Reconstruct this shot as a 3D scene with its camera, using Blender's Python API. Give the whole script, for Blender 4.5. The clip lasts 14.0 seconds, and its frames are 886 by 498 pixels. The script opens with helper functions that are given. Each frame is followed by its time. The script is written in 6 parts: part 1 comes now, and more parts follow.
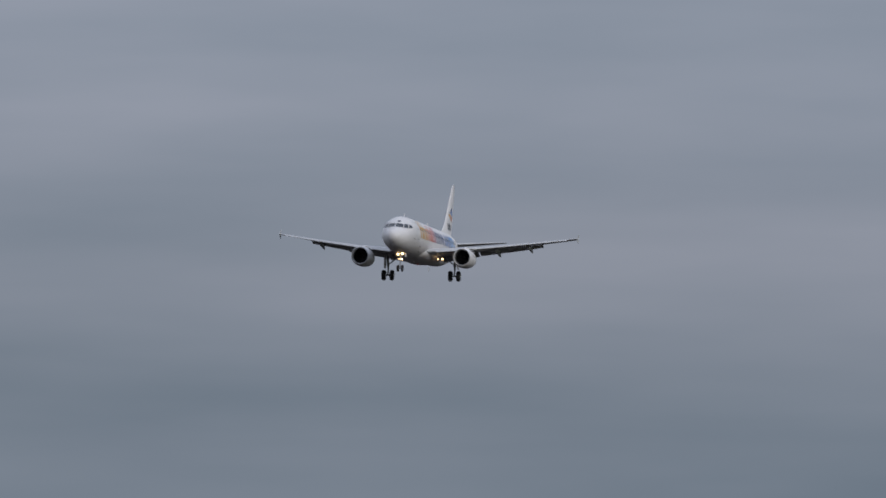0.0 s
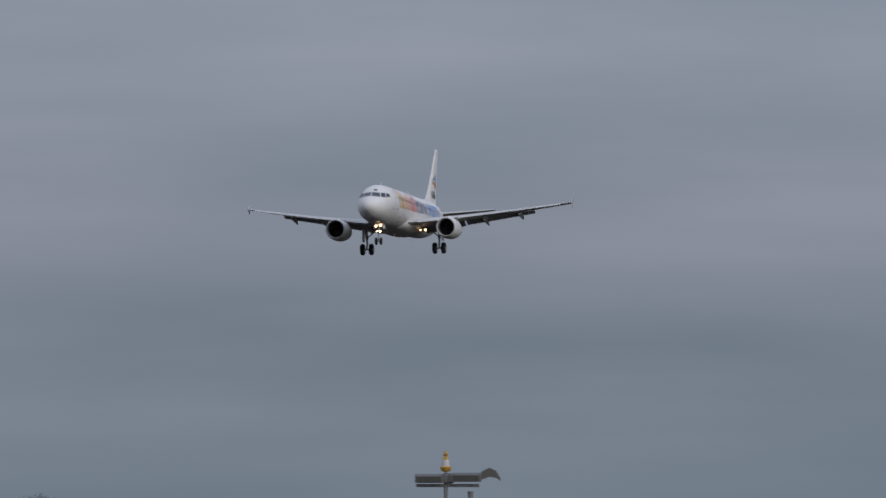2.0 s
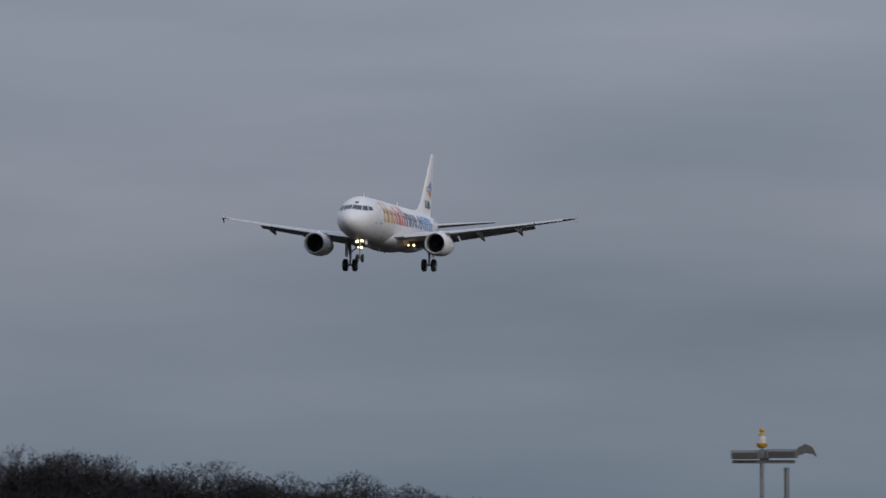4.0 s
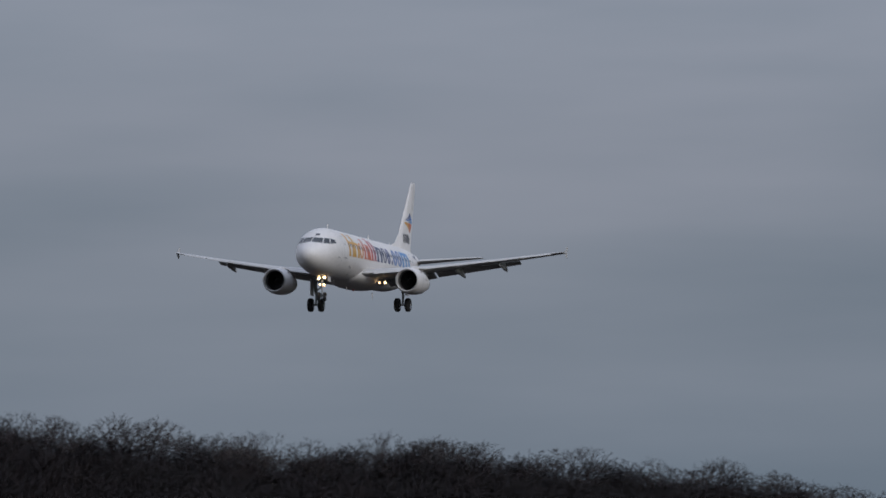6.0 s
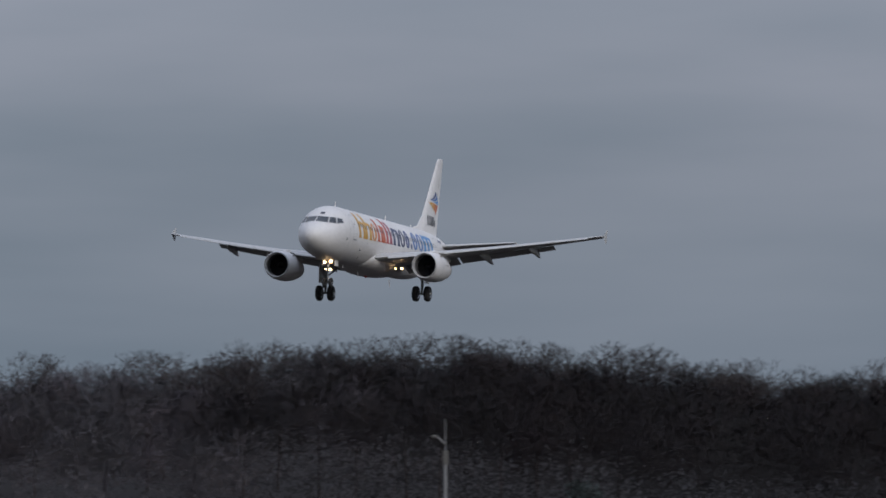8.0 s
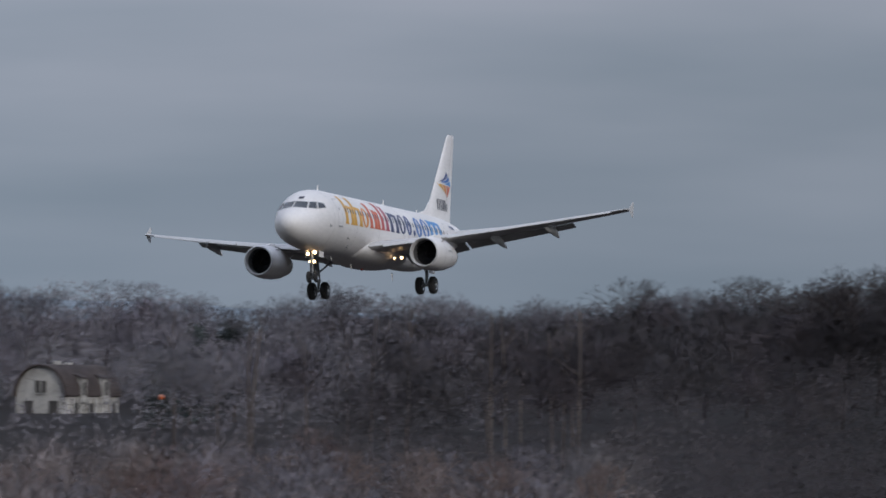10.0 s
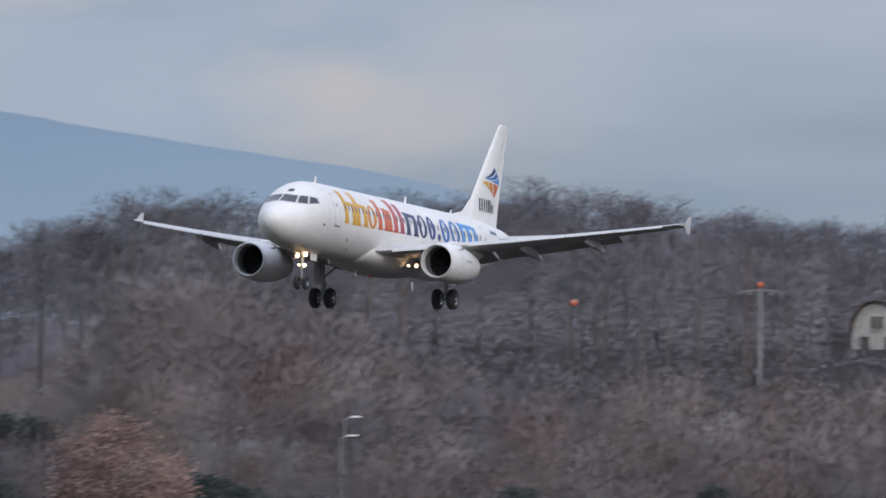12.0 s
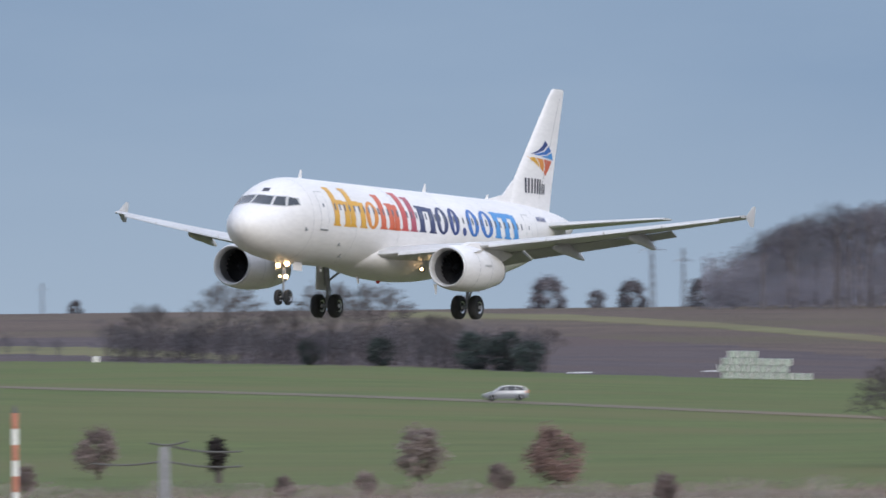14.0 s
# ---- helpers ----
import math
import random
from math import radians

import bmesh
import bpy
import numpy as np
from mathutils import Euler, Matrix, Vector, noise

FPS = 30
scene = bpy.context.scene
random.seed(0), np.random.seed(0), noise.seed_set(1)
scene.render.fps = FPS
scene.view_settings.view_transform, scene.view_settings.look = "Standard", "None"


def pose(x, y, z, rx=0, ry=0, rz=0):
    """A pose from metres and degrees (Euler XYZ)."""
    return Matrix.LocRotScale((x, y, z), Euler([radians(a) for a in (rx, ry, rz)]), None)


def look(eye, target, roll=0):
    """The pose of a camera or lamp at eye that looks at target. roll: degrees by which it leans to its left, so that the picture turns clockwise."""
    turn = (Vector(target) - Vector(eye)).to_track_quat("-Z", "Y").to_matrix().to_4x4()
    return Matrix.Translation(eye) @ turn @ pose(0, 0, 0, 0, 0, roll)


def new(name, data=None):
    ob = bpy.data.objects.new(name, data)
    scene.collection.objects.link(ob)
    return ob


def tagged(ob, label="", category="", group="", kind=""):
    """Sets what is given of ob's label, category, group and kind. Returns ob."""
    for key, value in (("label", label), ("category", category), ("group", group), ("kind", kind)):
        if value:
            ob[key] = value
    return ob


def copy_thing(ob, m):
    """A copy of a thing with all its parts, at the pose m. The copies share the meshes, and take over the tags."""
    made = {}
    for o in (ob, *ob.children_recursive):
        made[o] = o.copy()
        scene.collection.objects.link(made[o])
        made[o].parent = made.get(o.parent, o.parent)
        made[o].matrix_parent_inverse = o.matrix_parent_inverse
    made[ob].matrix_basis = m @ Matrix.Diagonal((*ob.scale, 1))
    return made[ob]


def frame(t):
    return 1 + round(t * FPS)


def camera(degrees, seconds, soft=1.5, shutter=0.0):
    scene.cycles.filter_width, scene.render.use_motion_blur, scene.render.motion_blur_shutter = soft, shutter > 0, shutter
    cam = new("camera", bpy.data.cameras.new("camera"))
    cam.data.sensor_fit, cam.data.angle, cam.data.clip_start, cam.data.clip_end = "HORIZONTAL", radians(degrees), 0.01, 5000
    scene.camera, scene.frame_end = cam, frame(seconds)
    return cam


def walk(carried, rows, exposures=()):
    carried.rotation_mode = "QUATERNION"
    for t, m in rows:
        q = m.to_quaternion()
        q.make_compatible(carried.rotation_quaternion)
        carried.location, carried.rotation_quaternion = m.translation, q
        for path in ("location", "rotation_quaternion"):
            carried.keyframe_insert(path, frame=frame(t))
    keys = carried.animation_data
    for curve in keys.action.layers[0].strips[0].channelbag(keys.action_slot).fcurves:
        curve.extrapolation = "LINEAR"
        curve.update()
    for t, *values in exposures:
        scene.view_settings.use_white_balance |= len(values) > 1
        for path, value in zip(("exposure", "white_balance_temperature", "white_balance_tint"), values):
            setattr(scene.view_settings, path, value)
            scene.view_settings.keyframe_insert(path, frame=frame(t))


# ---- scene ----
# The camera stands on a bank nine metres above the airfield and turns with the airliner.
EYE_Z = 9.0
cam = camera(3.5334, 14.0, soft=1.6, shutter=0.35)
CAMERA_TURN = [  # seconds, turn to the left, tilt up, roll (degrees)
    (0, -9.775, 1.713, 0.017), (0.5, -9.544, 1.659, 0.001), (1, -9.294, 1.630, 0.031), (1.5, -8.997, 1.536, -0.015),
    (2, -8.722, 1.500, -0.019), (2.5, -8.427, 1.482, 0.085), (3, -8.111, 1.433, 0.034), (5.5, -6.393, 1.402, -0.014),
    (6, -5.999, 1.356, -0.044), (6.5, -5.576, 1.262, -0.188), (7, -5.050, 1.138, -0.129), (7.5, -4.582, 1.072, -0.065),
    (8, -4.024, 1.062, 0.098), (10.5, -0.858, 0.727, 0.003), (11, 0.000, 0.727, -0.031), (11.5, 0.797, 0.675, 0.074),
    (12, 1.704, 0.497, 0.252), (12.5, 2.764, 0.392, 0.264), (13, 3.885, 0.307, 0.110), (13.5, 4.949, 0.310, 0.079),
    (14, 6.080, 0.241, -0.634)]
EXPOSURES = [(0, 0.0), (3, -0.03), (7, -0.05), (8, 0.03), (10.5, 0.32), (11.5, 0.55), (12, 0.69), (12.5, 0.89), (13.2, 0.92), (14, 0.86)]
walk(cam, [(t, pose(0, 0, EYE_Z, 90 + up, 0, turn) @ pose(0, 0, 0, 0, 0, roll)) for t, turn, up, roll in CAMERA_TURN], EXPOSURES)

# ---- sky and sun ----
world = bpy.data.worlds.new("overcast_sky")
scene.world = world
world.use_nodes = True
SUN_ELEVATION, SUN_AZIMUTH = 23.0, -150.0  # degrees; the azimuth counts to the left from the y axis


def build_world():
    nt = world.node_tree
    nt.nodes.clear()
    n, l = nt.nodes.new, nt.links.new
    out, bg = n("ShaderNodeOutputWorld"), n("ShaderNodeBackground")
    geo = n("ShaderNodeTexCoord")
    sky = n("ShaderNodeTexSky")
    sky.sky_type, sky.sun_disc = "NISHITA", False
    sky.sun_elevation, sky.sun_rotation = radians(SUN_ELEVATION), radians(-SUN_AZIMUTH)
    sep = n("ShaderNodeSeparateXYZ")
    l(geo.outputs["Generated"], sep.inputs[0])
    # cloud sheets, long and flat near the horizon
    stretch = n("ShaderNodeMapping")
    stretch.inputs["Scale"].default_value = (16, 16, 95)
    l(geo.outputs["Generated"], stretch.inputs[0])
    broad = n("ShaderNodeTexNoise")
    broad.inputs["Scale"].default_value, broad.inputs["Detail"].default_value, broad.inputs["Roughness"].default_value = 1.0, 4, 0.45
    l(stretch.outputs[0], broad.inputs["Vector"])
    ramp = n("ShaderNodeValToRGB")
    ramp.color_ramp.elements[0].position, ramp.color_ramp.elements[0].color = 0.33, (0.151, 0.188, 0.251, 1)
    ramp.color_ramp.elements[1].position, ramp.color_ramp.elements[1].color = 0.67, (0.227, 0.254, 0.323, 1)
    l(broad.outputs[0], ramp.inputs[0])
    # the veil of cloud is brighter overhead than at the horizon
    high = n("ShaderNodeMapRange")
    high.inputs["From Min"].default_value, high.inputs["From Max"].default_value = 0.0, 1.0
    high.inputs["To Min"].default_value, high.inputs["To Max"].default_value = 1.0, 3.0
    l(sep.outputs[2], high.inputs[0])
    # thinner cloud a little above the horizon and towards the mountain
    low = n("ShaderNodeMapRange")
    low.interpolation_type = "SMOOTHSTEP"
    low.inputs["From Min"].default_value, low.inputs["From Max"].default_value = 0.006, 0.046
    low.inputs["To Min"].default_value, low.inputs["To Max"].default_value = 0.84, 1.14
    l(sep.outputs[2], low.inputs[0])
    west = n("ShaderNodeMapRange")
    west.interpolation_type = "SMOOTHSTEP"
    west.inputs["From Min"].default_value, west.inputs["From Max"].default_value = 0.07, -0.06
    west.inputs["To Min"].default_value, west.inputs["To Max"].default_value = 1.0, 1.22
    l(sep.outputs[0], west.inputs[0])
    both, all3 = n("ShaderNodeMath"), n("ShaderNodeMath")
    both.operation = all3.operation = "MULTIPLY"
    l(low.outputs[0], both.inputs[0])
    l(west.outputs[0], both.inputs[1])
    l(both.outputs[0], all3.inputs[0])
    l(high.outputs[0], all3.inputs[1])
    # bluer air low down, greyer above
    cool = n("ShaderNodeMix")
    cool.data_type = "RGBA"
    part_up = n("ShaderNodeMapRange")
    part_up.interpolation_type = "SMOOTHSTEP"
    part_up.inputs["From Min"].default_value, part_up.inputs["From Max"].default_value = 0.004, 0.034
    l(sep.outputs[2], part_up.inputs[0])
    l(part_up.outputs[0], cool.inputs[0])
    cool.inputs[6].default_value, cool.inputs[7].default_value = (0.90, 1.0, 1.03, 1), (1.02, 1.0, 1.0, 1)
    tone = n("ShaderNodeMix")
    tone.data_type, tone.blend_type, tone.inputs[0].default_value = "RGBA", "MULTIPLY", 1.0
    l(ramp.outputs[0], tone.inputs[6])
    l(cool.outputs[2], tone.inputs[7])
    lift = n("ShaderNodeVectorMath")
    lift.operation = "SCALE"
    l(tone.outputs[2], lift.inputs[0])
    l(all3.outputs[0], lift.inputs["Scale"])
    dim = n("ShaderNodeVectorMath")
    dim.operation, dim.inputs["Scale"].default_value = "SCALE", 0.07
    l(sky.outputs[0], dim.inputs[0])
    mix = n("ShaderNodeMix")
    mix.data_type = "RGBA"
    mix.inputs[0].default_value = 0.9
    # pale sunlit cloud banks on the mountain's side
    puff_map, puff, puff_ramp, side, amount, tinted = n("ShaderNodeMapping"), n("ShaderNodeTexNoise"), n("ShaderNodeValToRGB"), n("ShaderNodeMapRange"), n("ShaderNodeMath"), n("ShaderNodeMix")
    puff_map.inputs["Scale"].default_value = (34, 34, 80)
    l(geo.outputs["Generated"], puff_map.inputs[0])
    puff.inputs["Scale"].default_value, puff.inputs["Detail"].default_value = 1.0, 5
    l(puff_map.outputs[0], puff.inputs["Vector"])
    puff_ramp.color_ramp.elements[0].position, puff_ramp.color_ramp.elements[1].position = 0.44, 0.66
    l(puff.outputs[0], puff_ramp.inputs[0])
    side.interpolation_type = "SMOOTHSTEP"
    side.inputs["From Min"].default_value, side.inputs["From Max"].default_value = -0.012, -0.045
    l(sep.outputs[0], side.inputs[0])
    amount.operation = "MULTIPLY"
    l(puff_ramp.outputs[0], amount.inputs[0])
    l(side.outputs[0], amount.inputs[1])
    tinted.data_type = "RGBA"
    l(amount.outputs[0], tinted.inputs[0])
    l(lift.outputs[0], tinted.inputs[6])
    tinted.inputs[7].default_value = (0.335, 0.315, 0.325, 1)
    l(dim.outputs[0], mix.inputs[6])
    l(tinted.outputs[2], mix.inputs[7])
    l(mix.outputs[2], bg.inputs[0])
    bg.inputs[1].default_value = 1.0
    l(bg.outputs[0], out.inputs[0])


build_world()
sun = new("sun", bpy.data.lights.new("sun", "SUN"))
sun.data.energy, sun.data.angle, sun.data.color = 1.05, radians(14), (1.0, 0.96, 0.9)
sun.matrix_world = look((math.sin(radians(-SUN_AZIMUTH)) * 100, math.cos(radians(SUN_AZIMUTH)) * 100, 100 * math.tan(radians(SUN_ELEVATION))), (0, 0, 0))


# ---- materials ----
def material(name, colour, rough=0.6, metal=0.0, vary=0.15, scale=1.0, bump=0.0, tint=None, per_object=0.0, spec=0.5, stretch=(1, 1, 1), band=0.14):
    """Principled surface with two scales of mottling, optional relief and a little change from object to object."""
    m = bpy.data.materials.new(name)
    m.use_nodes = True
    nt = m.node_tree
    n, l = nt.nodes.new, nt.links.new
    b = nt.nodes["Principled BSDF"]
    b.inputs["Roughness"].default_value, b.inputs["Metallic"].default_value = rough, metal
    b.inputs["Specular IOR Level"].default_value = spec
    co = n("ShaderNodeTexCoord")
    mp = n("ShaderNodeMapping")
    mp.inputs["Scale"].default_value = stretch
    l(co.outputs["Object"], mp.inputs[0])
    big, small = n("ShaderNodeTexNoise"), n("ShaderNodeTexNoise")
    big.inputs["Scale"].default_value, big.inputs["Detail"].default_value = scale, 4
    small.inputs["Scale"].default_value, small.inputs["Detail"].default_value = scale * 9, 3
    l(mp.outputs[0], big.inputs["Vector"])
    l(mp.outputs[0], small.inputs["Vector"])
    add = n("ShaderNodeMath")
    add.operation, add.inputs[1].default_value = "MULTIPLY_ADD", 0.6
    l(big.outputs[0], add.inputs[0])
    half = n("ShaderNodeMath")
    half.operation, half.inputs[1].default_value = "MULTIPLY", 0.4
    l(small.outputs[0], half.inputs[0])
    l(half.outputs[0], add.inputs[2])
    ramp = n("ShaderNodeValToRGB")
    other = tint or tuple(c * (1 - vary) for c in colour)
    ramp.color_ramp.elements[0].position, ramp.color_ramp.elements[0].color = 0.5 - band, (*other, 1)
    ramp.color_ramp.elements[1].position, ramp.color_ramp.elements[1].color = 0.5 + band, (*(min(1, c * (1 + vary * 0.5)) for c in colour), 1)
    l(add.outputs[0], ramp.inputs[0])
    last = ramp.outputs[0]
    if per_object:
        info, hsv, mr, mh = n("ShaderNodeObjectInfo"), n("ShaderNodeHueSaturation"), n("ShaderNodeMapRange"), n("ShaderNodeMapRange")
        mr.inputs["To Min"].default_value, mr.inputs["To Max"].default_value = 1 - per_object, 1 + per_object
        mh.inputs["To Min"].default_value, mh.inputs["To Max"].default_value = 0.5 - per_object * 0.05, 0.5 + per_object * 0.05
        l(info.outputs["Random"], mr.inputs[0])
        l(info.outputs["Random"], mh.inputs[0])
        l(mr.outputs[0], hsv.inputs["Value"])
        l(mh.outputs[0], hsv.inputs["Hue"])
        l(last, hsv.inputs["Color"])
        last = hsv.outputs[0]
    l(last, b.inputs["Base Color"])
    if bump:
        bp = n("ShaderNodeBump")
        bp.inputs["Strength"].default_value, bp.inputs["Distance"].default_value = 0.6, bump
        l(add.outputs[0], bp.inputs["Height"])
        l(bp.outputs[0], b.inputs["Normal"])
    return m


def glow(name, colour, strength):
    m = bpy.data.materials.new(name)
    m.use_nodes = True
    b = m.node_tree.nodes["Principled BSDF"]
    b.inputs["Base Color"].default_value = (*colour, 1)
    b.inputs["Emission Color"].default_value, b.inputs["Emission Strength"].default_value = (*colour, 1), strength
    return m


WHITE = material("white_gloss_paint", (0.77, 0.745, 0.73), 0.45, vary=0.10, scale=0.8, stretch=(0.25, 1, 1))
GREY_WING = material("light_grey_wing_paint", (0.53, 0.525, 0.52), 0.42, vary=0.12, scale=0.5)
FLAP_GREY = material("flap_grey_paint", (0.37, 0.37, 0.37), 0.45, vary=0.18, scale=0.8)
PANEL = material("grey_panel_line", (0.42, 0.42, 0.42), 0.5, vary=0.1)
BARE = material("bare_polished_metal", (0.66, 0.66, 0.67), 0.28, 1.0, vary=0.1, scale=2)
DARK_METAL = material("dark_engine_metal", (0.06, 0.06, 0.065), 0.45, 0.8, vary=0.3, scale=3)
LIP = material("pale_inlet_lip", (0.62, 0.61, 0.60), 0.45, 0.25, vary=0.15, scale=2)
DUCT = material("dark_inlet_lining", (0.10, 0.10, 0.105), 0.6, vary=0.2)
GEAR = material("grey_gear_steel", (0.28, 0.29, 0.30), 0.45, 0.3, vary=0.3, scale=3)
RUBBER = material("black_tyre_rubber", (0.022, 0.022, 0.023), 0.8, vary=0.3, scale=6, bump=0.004)
GLASS = material("dark_window_glass", (0.03, 0.034, 0.04), 0.08, vary=0.1, spec=0.8)
CABIN = material("cabin_window_pane", (0.17, 0.18, 0.21), 0.15, vary=0.2)
LINT = {k: material("livery_" + k, c, 0.35, vary=0.06) for k, c in dict(
    yellow=(0.66, 0.35, 0.035), orange=(0.66, 0.25, 0.04), vermilion=(0.58, 0.12, 0.05), red=(0.50, 0.08, 0.07), crimson=(0.38, 0.07, 0.10),
    navy=(0.035, 0.045, 0.12), indigo=(0.035, 0.06, 0.20), blue=(0.035, 0.15, 0.45), azure=(0.06, 0.27, 0.60), black=(0.03, 0.03, 0.05)).items()}
LAMP_WARM = glow("landing_light_glow", (1.0, 0.66, 0.34), 9)
LAMP_ROOT = glow("wing_root_light_glow", (1.0, 0.64, 0.32), 7)
BEACON_RED = glow("red_beacon_glow", (0.5, 0.05, 0.04), 0.02)


# ---- mesh helpers ----
def part(name, bm, mat, parent=None, label=""):
    """Links a bmesh, or a pair of vertices and faces, as one mesh object under a thing or a part."""
    me = bpy.data.meshes.new(name)
    if isinstance(bm, tuple):
        me.from_pydata([tuple(v) for v in bm[0]], [], bm[1])
    else:
        bm.to_mesh(me)
        bm.free()
    me.materials.append(mat)
    ob = new(name, me)
    ob.parent = parent
    return tagged(ob, label)


def smooth(ob, angle=40):
    me = ob.data
    me.shade_smooth()
    me.set_sharp_from_angle(angle=radians(angle))
    return ob


def loft(rings, caps=True, closed=True):
    """Skins a row of rings of equal point count."""
    n = len(rings[0])
    verts = [p for r in rings for p in r]
    faces = []
    for i in range(len(rings) - 1):
        for j in range(n if closed else n - 1):
            k = (j + 1) % n
            faces.append((i * n + j, i * n + k, (i + 1) * n + k, (i + 1) * n + j))
    if caps:
        faces += [tuple(range(n))[::-1], tuple(range((len(rings) - 1) * n, len(rings) * n))]
    return verts, faces


def join(*pieces):
    verts, faces = [], []
    for v, f in pieces:
        o = len(verts)
        verts += list(v)
        faces += [tuple(i + o for i in q) for q in f]
    return verts, faces


def frame_of(axis):
    axis = Vector(axis).normalized()
    side = axis.orthogonal().normalized()
    return axis, side, axis.cross(side)


def tube(a, b, ra, rb, sides=8, caps=True):
    a, b = Vector(a), Vector(b)
    _, u, w = frame_of(b - a)
    ring = lambda c, r: [c + (u * math.cos(t) + w * math.sin(t)) * r for t in (2 * math.pi * i / sides for i in range(sides))]
    return loft([ring(a, ra), ring(b, rb)], caps)


def pipe(points, r, sides=6):
    """One bent rod through the points."""
    pts = [Vector(p) for p in points]
    _, u, w = frame_of(pts[-1] - pts[0])
    return loft([[p + (u * math.cos(t) + w * math.sin(t)) * r for t in (2 * math.pi * i / sides for i in range(sides))] for p in pts])


def lathe(profile, origin, axis, sides=32, caps=False):
    """Turns (along, radius) pairs round an axis."""
    axis, u, w = frame_of(axis)
    o = Vector(origin)
    return loft([[o + axis * a + (u * math.cos(t) + w * math.sin(t)) * r for t in (2 * math.pi * i / sides for i in range(sides))] for a, r in profile], caps)


def box(x0, x1, y0, y1, z0, z1, bevel=0.0):
    """A box with its edges taken off."""
    b = min(bevel, (x1 - x0) / 3, (y1 - y0) / 3, (z1 - z0) / 3)
    rings = []
    for z, i in ((z0, b), (z0 + b, 0), (z1 - b, 0), (z1, b)) if b else ((z0, 0), (z1, 0)):
        c = b if b else 0
        rings.append([(x0 + i + c, y0 + i, z), (x1 - i - c, y0 + i, z), (x1 - i, y0 + i + c, z), (x1 - i, y1 - i - c, z), (x1 - i - c, y1 - i, z), (x0 + i + c, y1 - i, z),
                      (x0 + i, y1 - i - c, z), (x0 + i, y0 + i + c, z)] if b else [(x0, y0, z), (x1, y0, z), (x1, y1, z), (x0, y1, z)])
    return loft(rings)


def smoothstep(a, b, x):
    t = min(1, max(0, (x - a) / (b - a)))
    return t * t * (3 - 2 * t)


def curve_at(table, x):
    return float(np.interp(x, [p[0] for p in table], [p[1] for p in table]))


def ball(c, r, sides=10, rows=6, squash=1.0):
    c = Vector(c)
    rings = []
    for i in range(rows + 1):
        p = math.pi * i / rows
        rr = max(0.001, math.sin(p) * r)
        rings.append([c + Vector((math.cos(2 * math.pi * j / sides) * rr, math.sin(2 * math.pi * j / sides) * rr, -math.cos(p) * r * squash)) for j in range(sides)])
    return loft(rings)


# ---- the land ----
# Directions count in degrees to the left of the y axis, distances in metres from the camera's foot.
def at(az, d, z=0.0):
    return Vector((-math.sin(radians(az)) * d, math.cos(radians(az)) * d, z))


TREETOP_LINE = [(-14, 0.30), (-9, 0.33), (-7.68, 0.42), (-7.4, 0.46), (-7.25, 0.50), (-7.09, 0.55), (-6.92, 0.51), (-6.69, 0.60), (-6.4, 0.575), (-6.18, 0.60), (-5.99, 0.665), (-5.7, 0.625),
                (-5.37, 0.59), (-5.19, 0.655), (-5.04, 0.63), (-4.89, 0.69), (-4.55, 0.70), (-4.18, 0.77), (-3.85, 0.725), (-3.4, 0.712), (-3.16, 0.69), (-3.02, 0.63), (-2.8, 0.68),
                (-2.6, 0.615), (-2.45, 0.70), (-2.28, 0.585), (-1.95, 0.595), (-1.77, 0.545), (-1.60, 0.605), (-1.32, 0.66), (-1.0, 0.615), (-0.8, 0.54), (-0.5, 0.65), (0, 0.625),
                (0.42, 0.675), (0.65, 0.73), (1.2, 0.79), (1.42, 0.785), (1.65, 0.70), (2.03, 0.78), (2.43, 0.713), (2.79, 0.757), (3.06, 0.70), (3.25, 0.645), (3.43, 0.555), (3.9, 0.45),
                (4.3, 0.46), (4.65, 0.40), (4.85, 0.28), (5.0, 0.14), (5.2, 0.08)]


def land(az, d):
    """Height of the ground."""
    x = math.sin(radians(az)) * d
    wood = 1 - smoothstep(2.6, 3.5, az)
    z = wood * 12.5 * smoothstep(1080, 1720, d) * smoothstep(-13, -7, az)
    z += 7.4 * (1 - smoothstep(12, 60, d))  # the bank under the camera
    z += 11 * smoothstep(2570, 2720, d) * smoothstep(3.0, 3.4, az) * (1 - smoothstep(4.5, 5.0, az))
    # the wood climbs a slope behind its edge
    crest = EYE_Z + 1950 * math.tan(radians(curve_at(TREETOP_LINE, az) * 0.74)) - 12.5
    z += wood * max(0.0, crest) * smoothstep(1690, 1950, d) * smoothstep(-13, -7, az)
    z += (1 - wood) * 7.0 * smoothstep(1800, 2600, d)
    z += min(2.6, 0.03 * max(0, x - 85)) * smoothstep(900, 1000, d) * (1 - smoothstep(2400, 2900, d)) if az > 3 else 0
    return z


def on_land(az, el):
    """Where the line of sight at that elevation first meets the ground."""
    d = 500.0
    while d < 4500 and EYE_Z + d * math.tan(radians(el)) > land(az, d):
        d += 4
    return d


